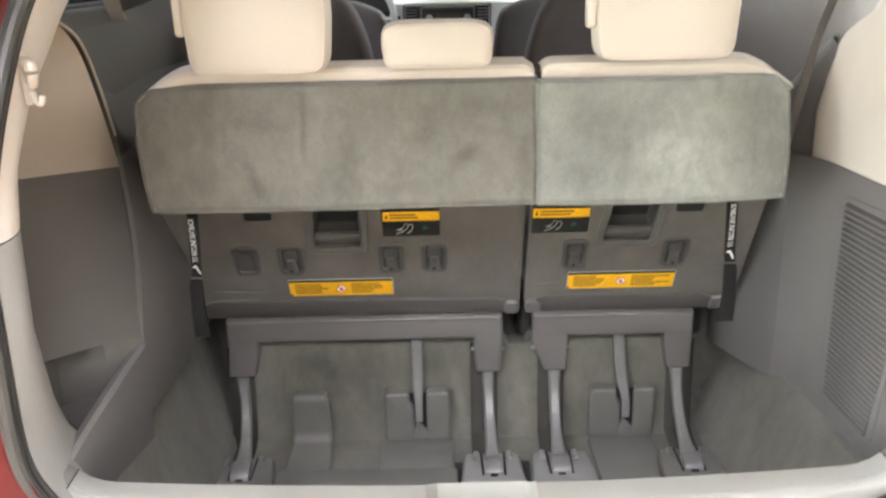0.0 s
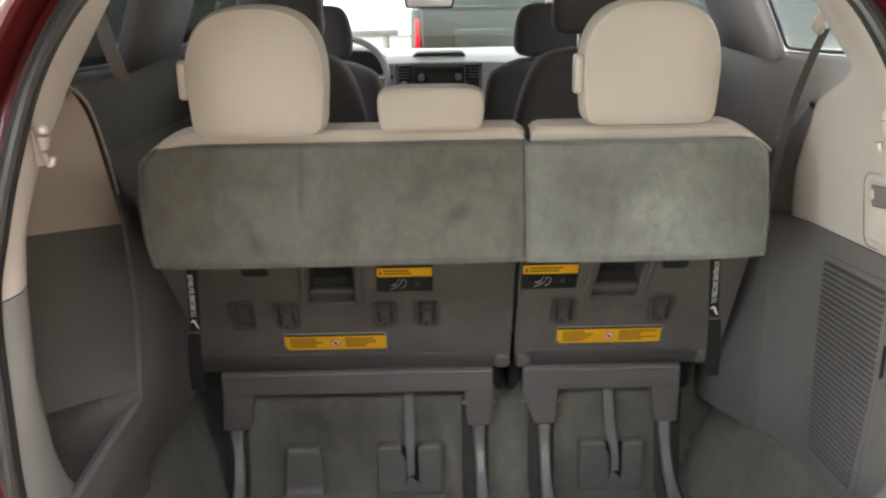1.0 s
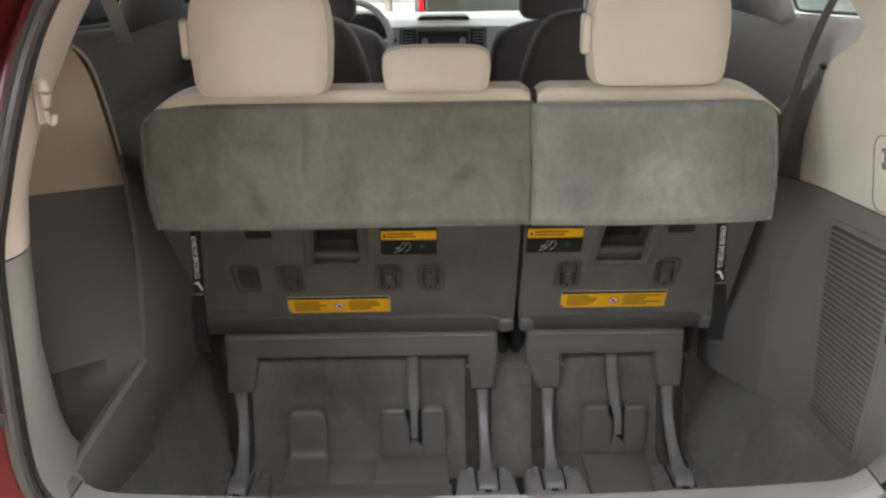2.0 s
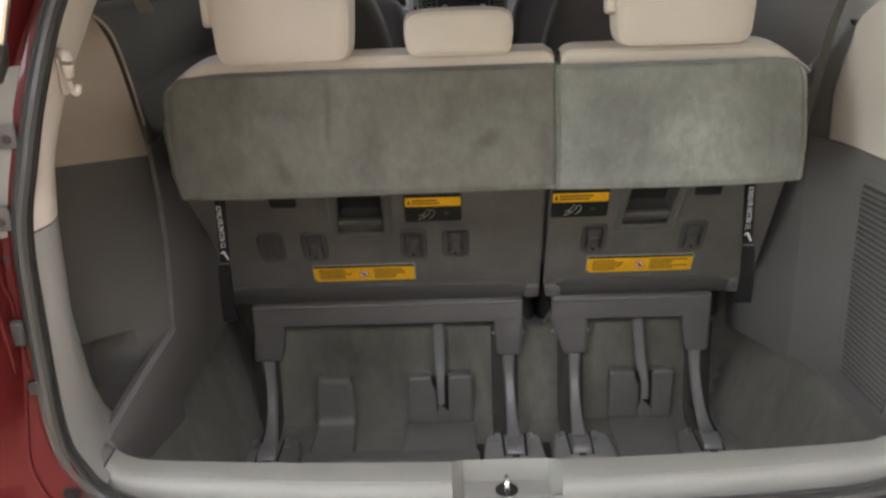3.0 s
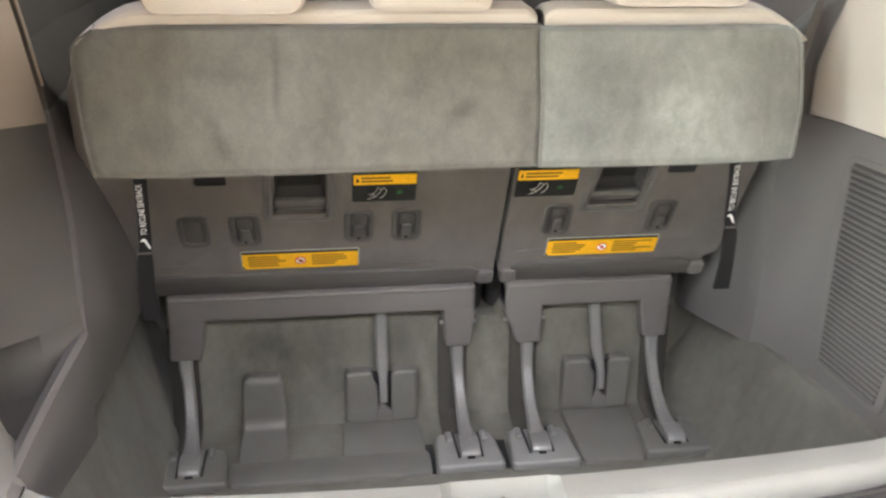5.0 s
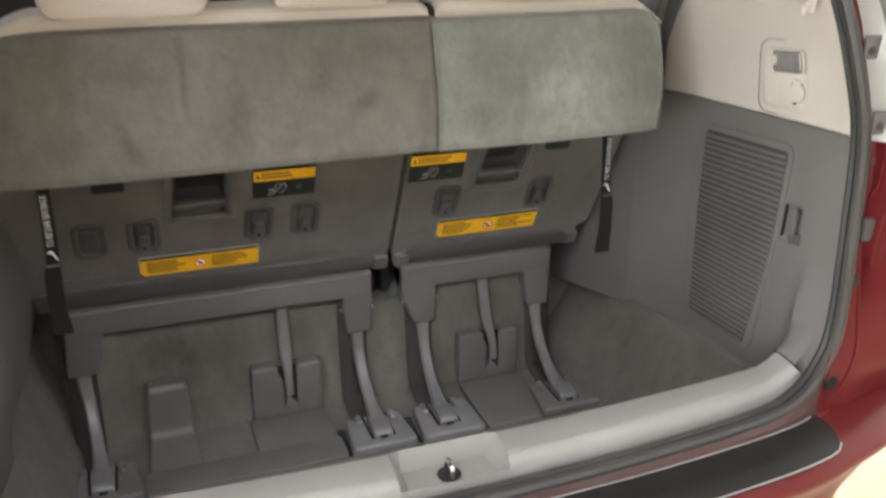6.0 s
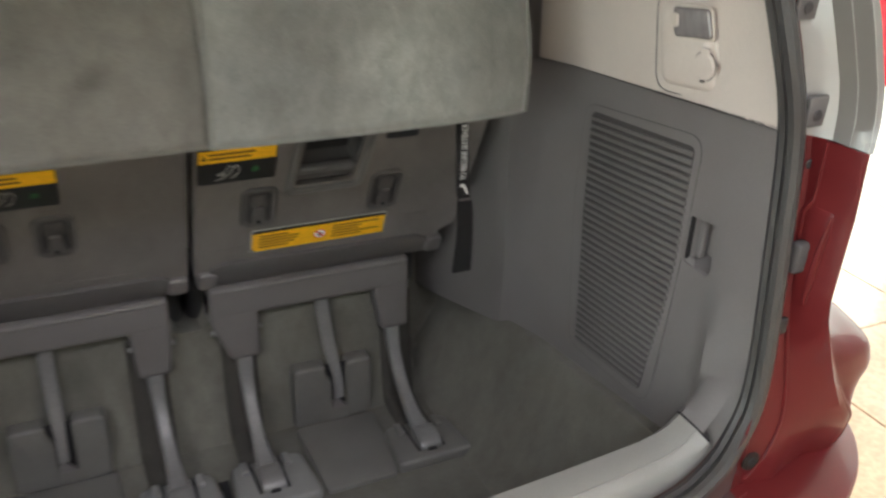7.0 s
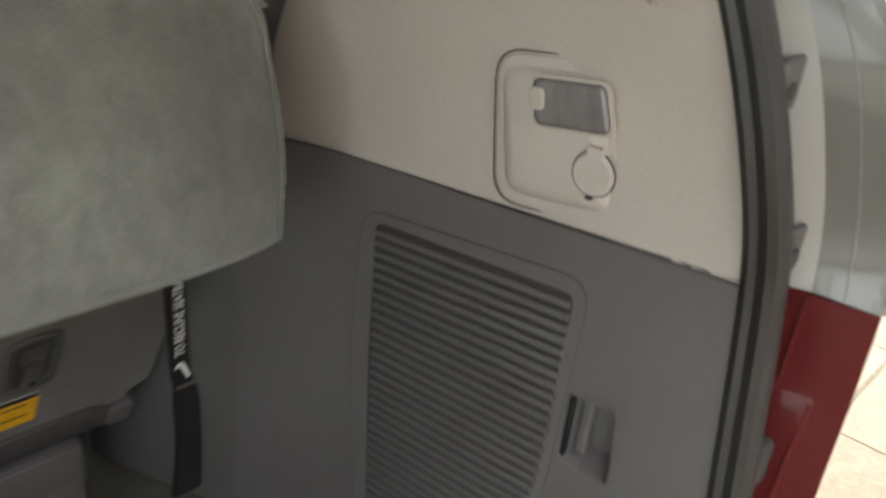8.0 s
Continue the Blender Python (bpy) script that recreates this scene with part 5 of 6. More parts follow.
def release_cup(u, par, panel, lean):
    """The recessed release handle half hidden under the flap."""
    v0, v1 = sv(0.838), sv(1.01)
    o = lean_over(rounded(u - 0.066, v0, u + 0.066, v1, 0.014, 5), v0, lean)
    o1 = lean_over(rounded(u - 0.062, v0 + 0.004, u + 0.062, v1 - 0.003, 0.012, 5), v0, lean)
    tray = lean_over(rounded(u - 0.054, v0 + 0.010, u + 0.054, v1 - 0.006, 0.008, 5), v0, lean)
    tray1 = lean_over(rounded(u - 0.049, v0 + 0.016, u + 0.049, v1 - 0.008, 0.006, 5), v0, lean)
    hole = lean_over(rounded(u - 0.046, v0 + 0.047, u + 0.046, v1 - 0.012, 0.005, 5), v0, lean)
    deep = lean_over(rounded(u - 0.040, v0 + 0.056, u + 0.040, v1 - 0.018, 0.004, 5), v0, lean)
    carve(panel, [prism(tray1, -0.040, 0.02, 0, 1, SEAT)])
    cup = part("release_handle", ringed(((o, -0.001), (o, 0.003), (o1, 0.0055), (tray, 0.004), (tray1, -0.006), (tray1, -0.014), (hole, -0.013)), SEAT), M_SEATLIP, par, "grey recessed seat release handle")
    # pocket walls and bottom coloured dark for the shade inside
    part("pocket_wall", ringed(((hole, -0.013), (hole, -0.020), (deep, -0.037)), SEAT), M_HOOK, cup)
    part("cup_bottom", prism(deep, -0.0385, -0.0365, 0, 1, SEAT), M_LABELBLK, cup, smooth=False)
    part("handle_lip", prism(lean_over(rounded(u - 0.0475, v0 + 0.036, u + 0.0475, v0 + 0.049, 0.004), v0, lean), -0.016, -0.001, 0.004, 3, SEAT), M_SEATLIP, cup)
    part("lower_tray", prism(lean_over(rounded(u - 0.047, v0 + 0.018, u + 0.047, v0 + 0.034, 0.005), v0, lean), -0.018, -0.008, 0.004, 3, SEAT), M_HOOKRIM, cup)


def child_anchor(u, par):
    part("anchor_slot", prism(rounded(u - 0.028, sv(0.928), u + 0.028, sv(0.985), 0.006, 3), 0.0, 0.004, 0.0015, 1, SEAT), M_BLACK, par, "black anchor slot")


def pull_strap(x, y, par, flip):
    path = spline([(x, y + 0.035, 1.03), (x, y + 0.012, 0.99), (x, y + 0.004, 0.94), (x + flip * 0.002, y + 0.002, 0.885), (x + flip * 0.005, y, 0.86), (x + flip * 0.007, y - 0.001, 0.80), (x + flip * 0.005, y, 0.746)], 30)
    wid = [0.0102 if k < 18 else 0.0102 + 0.0028 * smooth(18, 21, k) + 0.0025 * smooth(23, 30, k) for k in range(31)]
    s = part("pull_strap", ribbon(path, wid, 0.0035), M_WEB, par, "black webbing recliner strap with white lettering")
    # the tail is folded back and sewn
    part("folded_tail", ribbon([p + Vector((0, -0.0034, 0)) for p in path[19:]], [w - 0.0006 for w in wid[19:]], 0.003), M_WEB, s)
    part("sewn_edge", box(x + flip * 0.004, y - 0.004, 0.8695, 0.022, 0.0012, 0.0035, 0.0004, 1), M_HOOKRIM, s)
    m = Matrix(((0, -1, 0, x + flip * 0.001), (0.03, 0, -1, y - 0.0005), (1, 0, 0, 0.9005), (0, 0, 0, 1)))
    writing("TO RECLINE SEATBACK", 0.0135, Matrix.Translation((0, -0.0005, 0)) @ m @ Matrix.Diagonal((0.60, 1.0, 1, 1)), M_WORN, s, "white strap lettering")
    # printed lever sign: a slanting bar with a short curved head
    m = Matrix.Translation((x + flip * 0.001, y - 0.0026, 0.886)) @ upright(0)
    b = prism([(-0.0015, 0.004), (0.0055, -0.0095), (0.0085, -0.008), (0.002, 0.006)], 0, 0.0004, 0, 1, m)
    prism([(0.002, 0.006), (-0.0015, 0.004), (-0.0045, 0.0045), (-0.0075, 0.0025), (-0.0065, 0.006), (-0.003, 0.0085), (0.0005, 0.0085)], 0, 0.0004, 0, 1, m, bm=b)
    part("printed_lever", b, M_WORN, s, smooth=False)


def headrest(x0, x1, z0, z1, par, dome, depth=0.105, knob=0):
    """A padded headrest: a rounded body with a domed top and a seam round its back."""
    cx, w, h = (x0 + x1) / 2, (x1 - x0) / 2, z1 - z0
    out = []
    n = 40
    for k in range(n):
        a = 2 * math.pi * k / n
        ca, sa = math.cos(a), math.sin(a)
        if sa >= 0:
            e = 2.0 / dome
            u, v = math.copysign(abs(ca) ** e, ca), abs(sa) ** e
            out.append((cx + w * u, z0 + h * 0.42 + h * 0.58 * v))
        else:
            e = 2.0 / 11.0
            u, v = math.copysign(abs(ca) ** e, ca), abs(sa) ** e
            out.append((cx + w * u * (1 - 0.07 * v * v), z0 + h * 0.42 - h * 0.42 * v))
    mz = z0 + h * 0.45
    b = bmesh.new()
    rings = []
    for s, y in ((0.0, 0.404), (0.5, 0.4045), (0.80, 0.4075), (0.90, 0.4105), (0.935, 0.4125), (0.955, 0.4145), (0.985, 0.424), (1.0, 0.440), (1.0, 0.41 + depth * 0.6), (0.95, 0.41 + depth * 0.85), (0.8, 0.41 + depth), (0.0, 0.41 + depth)):
        if s == 0:
            rings.append([b.verts.new((cx, y, mz))])
        else:
            rings.append([b.verts.new((cx + (px - cx) * s, y + 0.010 * ((pz - z0) / h), mz + (pz - mz) * s)) for px, pz in out])
    for i in range(len(rings) - 1):
        r, q = rings[i], rings[i + 1]
        for k in range(n):
            if len(r) == 1:
                b.faces.new((r[0], q[k], q[(k + 1) % n]))
            elif len(q) == 1:
                b.faces.new((r[k], r[(k + 1) % n], q[0]))
            else:
                b.faces.new((r[k], r[(k + 1) % n], q[(k + 1) % n], q[k]))
    hr = part("headrest", b, M_CLOTH, par, "padded beige cloth headrest")
    seam = [Vector((cx + (px - cx) * 0.945, 0.4134 + 0.010 * ((pz - z0) / h), mz + (pz - mz) * 0.945)) for px, pz in out]
    part("stitched_seam", tube(seam, 0.0011, 5, True), M_BEIGE, hr)
    for dx in (-0.05, 0.05):
        if w > 0.1:
            part("post", tube([Vector((cx + dx, 0.482, z0 - 0.03)), Vector((cx + dx, 0.482, z0 + 0.03))], 0.006, 10), M_CHROME, hr)
    if knob:
        part("tilt_button", prism(rounded(0.402 + 0.02, 1.315, 0.402 + 0.055, 1.385, 0.012), 0, 0.016, 0.005, 3, wall_l(cx - w - 0.012)), M_BEIGE_LT, hr, "beige tilt button")
    return hr


def curved_flap(x0, x1, wing, name_mat, par, seed, label, out=0.0, top=1.238):
    rows = []
    rnd = random.Random(seed)
    ph = rnd.uniform(0, 6)
    nx, nz = 44, 16
    for j in range(nz + 1):
        t = j / nz
        row = []
        for i in range(nx + 1):
            s = i / nx
            x = x0 + (x1 - x0) * s
            far = (1 - s if wing < 0 else s) ** 3
            xx = x + wing * far * ((0.005 + 0.019 * (1 - t) ** 0.7 if wing < 0 else 0.002 * (1 - t) ** 0.7) - (0.034 if wing < 0 else 0.018) * max(0.0, 1 - t / 0.16) ** 2.2)
            z = top - (top - 1.014 + (0.005 * far if wing < 0 else 0.0)) * t + 0.0015 * math.sin(7 * s + ph) * t
            y = 0.424 - 0.038 * smooth(-0.1, 0.75, t) + 0.006 * (1 - t) ** 6 + 0.014 * far ** 3 + 0.0022 * math.sin(9 * s + ph + 2 * t) * t - out
            row.append(Vector((xx, y, z)))
        rows.append(row)
    top = [v + Vector((0, 0.012, 0.007)) for v in rows[0]]
    f = part("carpet_flap", sheet([top] + rows), name_mat, par, label, thick=0.006)
    part("hem", tube([v + Vector((0, 0.003, 0.0)) for v in rows[-1]], 0.0032, 6), name_mat, f)
    part("stitching", tube([v + Vector((0, -0.0012, -0.0085)) for v in rows[0][1:-1]], 0.0006, 5), M_GREYINK, f)
    for i in (0, -1):
        part("side_hem", tube([r[i] + Vector((0, -0.0005, 0)) for r in rows], 0.0022, 6), name_mat, f)
    return f


def bench(name, x0, x1, wing, label):
    """x0, x1: edges of the seat back; wing: which side bulges past the strap."""
    s = thing(name, ((x0 + x1) / 2, 0.7, 0.335), label, "car seat", "third-row seats")
    if wing < 0:
        o = [(x1, sv(0.672)), (x1, sv(1.215)), (x1 - 0.02, sv(1.262)), (-0.52, sv(1.225)), (-0.583, sv(1.185)), (-0.622, sv(1.12)), (-0.640, sv(0.95)), (-0.632, sv(0.705)), (-0.590, sv(0.700)), (-0.584, sv(0.664))]
    else:
        o = [(0.563, sv(0.664)), (0.570, sv(0.70)), (0.597, sv(0.710)), (0.604, sv(0.95)), (0.592, sv(1.12)), (0.562, sv(1.185)), (0.50, sv(1.225)), (x0 + 0.02, sv(1.262)), (x0, sv(1.215)), (x0, sv(0.672))]
    o = [(u, min(v, sv(1.225))) for u, v in o]
    panel = part("seatback_panel", prism(soften(o, 3, 0.012), -0.05, 0.0, 0.005, 2, SEAT), M_SEATBACK, s, "grey carpeted back of the folding seat")
    part("cushion", prism(soften([(u, min(v, sv(1.15))) for u, v in o], 3, 0.02), -0.15, -0.051, 0.02, 3, SEAT), M_CLOTH, s, "beige cloth seat front")
    # rolled beige top
    lo, hi = (-0.584, x1 - 0.001) if wing < 0 else (x0 + 0.001, 0.574)
    rows = []
    for k in range(41):
        x = lo + (hi - lo) * k / 40
        da, db = (x - lo), (hi - x)
        da, db = (da, db) if wing < 0 else (db, da)
        drop = 0.050 * max(0, 1 - da / 0.095) ** 1.7 + 0.012 * max(0, 1 - db / 0.02) ** 2
        inset = 0.012 * max(0, 1 - da / 0.05) ** 1.8
        rows.append([Vector((min(max(x, -0.572), 0.556) if z < 1.24 and y < 0.5 else x, y + inset * (1 if y < 0.45 else -1), z - drop)) for y, z in ((0.458, 1.205), (0.449, 1.232), (0.446, 1.246), (0.450, 1.253), (0.462, 1.258), (0.49, 1.260), (0.525, 1.252), (0.55, 1.24), (0.565, 1.19))])
    part("seat_top", sheet(rows), M_CLOTH, s, "beige cloth top edge of the seat back")
    # moulded lower lip with corner caps
    a, b = (-0.584, 0.098) if wing < 0 else (0.152, 0.555)
    lip = part("lower_lip", prism(soften([(a, sv(0.657)), (b, sv(0.657)), (b + 0.004, sv(0.682)), (b - 0.03, sv(0.700)), (a + 0.03, sv(0.708)), (a, sv(0.700))], 3, 0.01), -0.03, 0.007, 0.004, 2, SEAT), M_HOOKRIM, s, "dark moulded lower edge")
    for cx in ((0.100,) if wing < 0 else (0.148, 0.560)):
        part("corner_cap", prism(rounded(cx - 0.017, sv(0.655), cx + 0.017, sv(0.690), 0.010), -0.01, 0.010, 0.005, 3, SEAT), M_BRACKET, lip, "pale grey corner cap")
    return s, panel


left_bench, left_panel = bench("rear_bench_seat", -0.585, 0.118, -1, "wide part of the folding third-row seat, beige with grey carpet back")
right_bench, right_panel = bench("rear_bench_seat", 0.128, 0.566, 1, "narrow part of the folding third-row seat, beige with grey carpet back")
curved_flap(-0.567, 0.1235, -1, M_FLAP, left_bench, 3, "stained grey-green velour flap over the seat back", -0.005, 1.225)
curved_flap(0.119, 0.562, 1, M_FLAP2, right_bench, 8, "pale brushed velour flap over the seat back", 0.001, 1.222)
headrest(-0.487, -0.236, 1.248, 1.476, left_bench, 2.7, knob=1)
headrest(-0.150, 0.044, 1.256, 1.332, left_bench, 5.0, 0.08)
headrest(0.215, 0.465, 1.258, 1.478, right_bench, 2.7, knob=1)
warning_sticker(-0.388, 0.7185, -0.163, 0.763, left_bench, 11)
warning_sticker(0.220, 0.7225, 0.452, 0.768, right_bench, 21)
fold_label(-0.174, -0.056, left_bench, 31)
fold_label(0.131, 0.249, right_bench, 41)
for u, faint in ((-0.468, True), (-0.374, False), (-0.161, False), (-0.070, False)):
    cargo_hook(u, left_bench, faint)
for u in (0.228, 0.440):
    cargo_hook(u, right_bench)
for par, pts in ((right_bench, ((0.140, 0.733), (0.175, 0.737), (0.212, 0.743))), (right_bench, ((0.462, 0.752), (0.50, 0.754), (0.548, 0.750))), (left_bench, ((-0.575, 0.735), (-0.50, 0.731), (-0.43, 0.728))), (left_bench, ((-0.12, 0.722), (-0.03, 0.717), (0.06, 0.716)))):
    part("carpet_crease", tube([SEAT @ p for p in spline([(u, sv(z), -0.0006) for u, z in pts], 12)], [0.0004 + 0.0012 * math.sin(math.pi * k / 12) for k in range(13)], 6), M_SEATBACK, par)
release_cup(-0.272, left_bench, left_panel, 0.04)
release_cup(0.330, right_bench, right_panel, 0.12)
child_anchor(-0.424, left_bench)
child_anchor(0.450, right_bench)
pull_strap(-0.515, 0.430, left_bench, -1)
pull_strap(0.493, 0.446, right_bench, 1)


# dark seat pan folded under each half
for par, a, c in ((left_bench, -0.56, 0.112), (right_bench, 0.118, 0.556)):
    bm = box((a + c) / 2, 0.98, 0.635, c - a, 0.46, 0.17, 0.02, 3)
    part("seat_pan", bm, M_BLACK, par, "black underside of the seat cushion")
# leg frames, arms and floor latches
def leg_frame(x0, i0, i1, x1, f0, f1, par):
    """The U-shaped cover under the seat: outer edges, inner edges and the feet's edges."""
    t, m, b = 0.655, 0.597, 0.508
    up_ = upright(0.692)
    bm = prism(rounded(x0, m, x1, t, 0.008, 3), -0.05, 0.012, 0.006, 3, up_)
    for a, c, f in ((x0, i0, f0), (i1, x1, f1)):
        prism(soften([(f[0], b), (f[1], b), (c, m - 0.010), (c, t - 0.006), (a, t - 0.006), (a, m - 0.010)], 3, 0.008), -0.048, 0.0117, 0.006, 3, up_, bm=bm)
    fr = part("leg_cover", bm, M_BRACKET, par, "grey plastic cover over the folding legs")
    part("top_ridge", tube([Vector((x0 + 0.006, 0.682, 0.648)), Vector(((x0 + x1) / 2, 0.681, 0.649)), Vector((x1 - 0.006, 0.682, 0.648))], 0.005, 8), M_BRACKET, fr)
    return fr


cover_left = leg_frame(-0.545, -0.474, 0.013, 0.080, (-0.552, -0.488), (0.020, 0.074), left_bench)
cover_right = leg_frame(0.146, 0.229, 0.445, 0.512, (0.176, 0.228), (0.458, 0.512), right_bench)
for cover, a, b in ((cover_left, 0.008, 0.084), (cover_right, 0.146, 0.235)):
    part("pivot_pin", tube([Vector((a, 0.688, 0.566)), Vector((b, 0.688, 0.566))], 0.0042, 12), M_ARM, cover, "grey steel pivot pin")


def leg(xt, xb, par):
    path = spline([(xt, 0.698, 0.53), (xt, 0.690, 0.49), (xt + (xb - xt) * 0.3, 0.674, 0.445), (xt + (xb - xt) * 0.6, 0.638, 0.402), (xt + (xb - xt) * 0.85, 0.588, 0.372), (xb, 0.545, 0.362), (xb, 0.508, 0.352)], 26)
    wid = [0.0155 - 0.0035 * smooth(0, 8, k) + 0.0075 * smooth(14, 24, k) for k in range(27)]
    return part("leg", ribbon(path, wid, 0.016), M_ARM, par, "curved grey steel leg")


def leg_base(x, x0, x1, front, par, mat):
    b = prism(soften([(x0, front), (x1, front), (x1 - 0.012, 0.585), (x0 + 0.012, 0.585)], 4, 0.014), 0.332, 0.356, 0.007, 3)
    base = part("leg_socket", b, mat, par, "grey floor socket of the seat leg")
    # the hinge knuckle of the leg between two open slots
    part("hinge_knuckle", prism(soften([(-0.545, 0.352), (-0.556, 0.369), (-0.540, 0.3765), (-0.512, 0.372), (-0.4985, 0.363), (-0.4985, 0.352)], 3, 0.008), -0.0205, 0.0205, 0.003, 2, wall_r(x)), M_ARM, base)
    for s in (-1, 1):
        part("slot", prism([(x + s * 0.0215, 0.499), (x + s * 0.0265, 0.499), (x + s * 0.0285, 0.582), (x + s * 0.0235, 0.582)][::s], 0.352, 0.3567, 0, 1), M_GAP, base, smooth=False)
        part("cheek", box(x + s * 0.037, 0.568, 0.358, 0.014, 0.030, 0.010, 0.004, 3), mat, base)
    part("slot_end", box(x, 0.4965, 0.358, 0.016, 0.006, 0.004, 0.001), M_GAP, base)


for xt, xb, b0, b1, front, par in ((-0.522, -0.507, -0.580, -0.432, 0.475, left_bench), (0.046, 0.050, -0.024, 0.120, 0.475, left_bench), (0.201, 0.198, 0.130, 0.276, 0.470, right_bench), (0.484, 0.487, 0.414, 0.560, 0.478, right_bench)):
    leg(xt, xb, par)
    leg_base(xb, b0, b1, front, par, M_SOCKET if abs(xb - 0.12) < 0.1 else M_PAD)


def latch_cover(u0, u1, slot, par, z1=0.465, lever_x=None):
    """The upright floor pad that catches the seat, with its slot and lever."""
    y0 = 0.668
    m = upright(y0)
    if slot is None:
        c = (u0 + u1) / 2
        prof = spline([(c, 0.690, 0.4585), (c, 0.676, 0.459), (c, 0.6695, 0.454), (c, 0.668, 0.434), (c, 0.667, 0.40), (c, 0.664, 0.368), (c, 0.653, 0.349), (c, 0.632, 0.3415), (c, 0.60, 0.339), (c, 0.548, 0.338)], 36)
        return part("floor_latch_cover", ribbon(prof, [0.0395 + 0.006 * smooth(4, 22, k) + 0.006 * smooth(24, 36, k) - 0.003 * smooth(9, 4, k) for k in range(37)], 0.012), M_PAD, par, "grey floor latch cover bent on to the floor")
    s0, s1 = slot
    bm = prism(soften([(u0, 0.338), (s0 + 0.012, 0.338), (s0 + 0.012, 0.428), (s0, 0.444), (s0, z1), (u0 + 0.002, z1)], 4, 0.012), -0.03, 0.004, 0.006, 3, m)
    prism(soften([(s1, 0.338), (u1, 0.338), (u1, z1), (s1, z1)], 4, 0.013), -0.03, 0.004, 0.006, 3, m, bm=bm)
    prism([(s0, 0.336), (s1 + 0.01, 0.336), (s1 + 0.01, 0.366), (s0, 0.366)], -0.05, 0.003, 0.002, 2, m, bm=bm)
    pad_ = part("floor_latch_cover", bm, M_PAD, par, "grey moulded floor latch cover with a lever slot")
    part("slot_shadow", prism([(s0 - 0.004, 0.370), (s1 + 0.004, 0.370), (s1 + 0.004, z1 - 0.004), (s0 - 0.004, z1 - 0.004)], -0.008, -0.005, 0, 1, m), M_GAP, pad_, smooth=False)
    part("wedge", prism([(s0 + 0.010, 0.366), (s1 + 0.001, 0.366), (s0 + 0.017, 0.392)], -0.004, 0.005, 0.001, 1, m), M_BRACKET, pad_)
    xm = (s0 + s1) / 2 + 0.002
    path = spline([(lever_x, 0.702, 0.605), (lever_x + (xm - lever_x) * 0.25, 0.694, 0.55), (lever_x + (xm - lever_x) * 0.55, 0.682, 0.49), (xm, 0.664, 0.44), (xm, 0.655, 0.398)], 18)
    wid = [0.0122 - 0.0034 * smooth(9, 14, i) for i in range(19)]
    part("latch_lever", ribbon(path, wid, 0.012), M_ARM, pad_, "flat grey latch lever")
    return pad_


latch_cover(-0.412, -0.322, None, left_bench)
latch_cover(-0.196, -0.042, (-0.137, -0.098), left_bench, lever_x=-0.117)
latch_cover(0.281, 0.433, (0.343, 0.382), right_bench, lever_x=0.346)
b = prism(rounded(-0.432, 0.478, -0.030, 0.552, 0.012), 0.332, 0.3435, 0.004, 2)
prism(rounded(-0.204, 0.53, -0.036, 0.664, 0.010), 0.332, 0.3430, 0.004, 2, bm=b)
part("floor_plate", b, M_PAD, left_bench, "grey moulded floor plate")
# black strips on the carpet stand for the shade in these gaps
for x, par in ((-0.0275, left_bench), (0.125, right_bench)):
    part("floor_gap_shade", prism([(x - 0.004, 0.482), (x + 0.0045, 0.482), (x + 0.009, 0.575), (x - 0.009, 0.575)], 0.334, 0.3375, 0, 1), M_GAP, par, "black strip for the shade between the floor sockets", smooth=False)
b = prism(soften([(0.282, 0.476), (0.412, 0.476), (0.428, 0.56), (0.432, 0.66), (0.280, 0.66)][::-1], 3, 0.012), 0.332, 0.3435, 0.004, 2)
part("floor_plate", b, M_PAD, right_bench, "grey moulded floor plate")
def well_front(z):
    """How far ahead the carpet of the well's front wall lies at the height z."""
    return 0.664 + 0.06 * max(0.0, (z - 0.335) / 0.42) ** (1 / 2.2)


# dark strips laid over the carpet as the shade beside each leg
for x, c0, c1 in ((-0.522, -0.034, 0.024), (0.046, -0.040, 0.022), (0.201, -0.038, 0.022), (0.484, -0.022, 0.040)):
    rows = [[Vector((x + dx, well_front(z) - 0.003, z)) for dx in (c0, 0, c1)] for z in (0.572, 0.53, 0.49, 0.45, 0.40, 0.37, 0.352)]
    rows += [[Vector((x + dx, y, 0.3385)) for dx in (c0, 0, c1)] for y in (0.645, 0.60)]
    part("leg_shade", sheet(rows), M_LEG_SHADE, left_bench if x < 0.1 else right_bench, "dark strip on the carpet, painted shade behind the leg", thick=0.003)


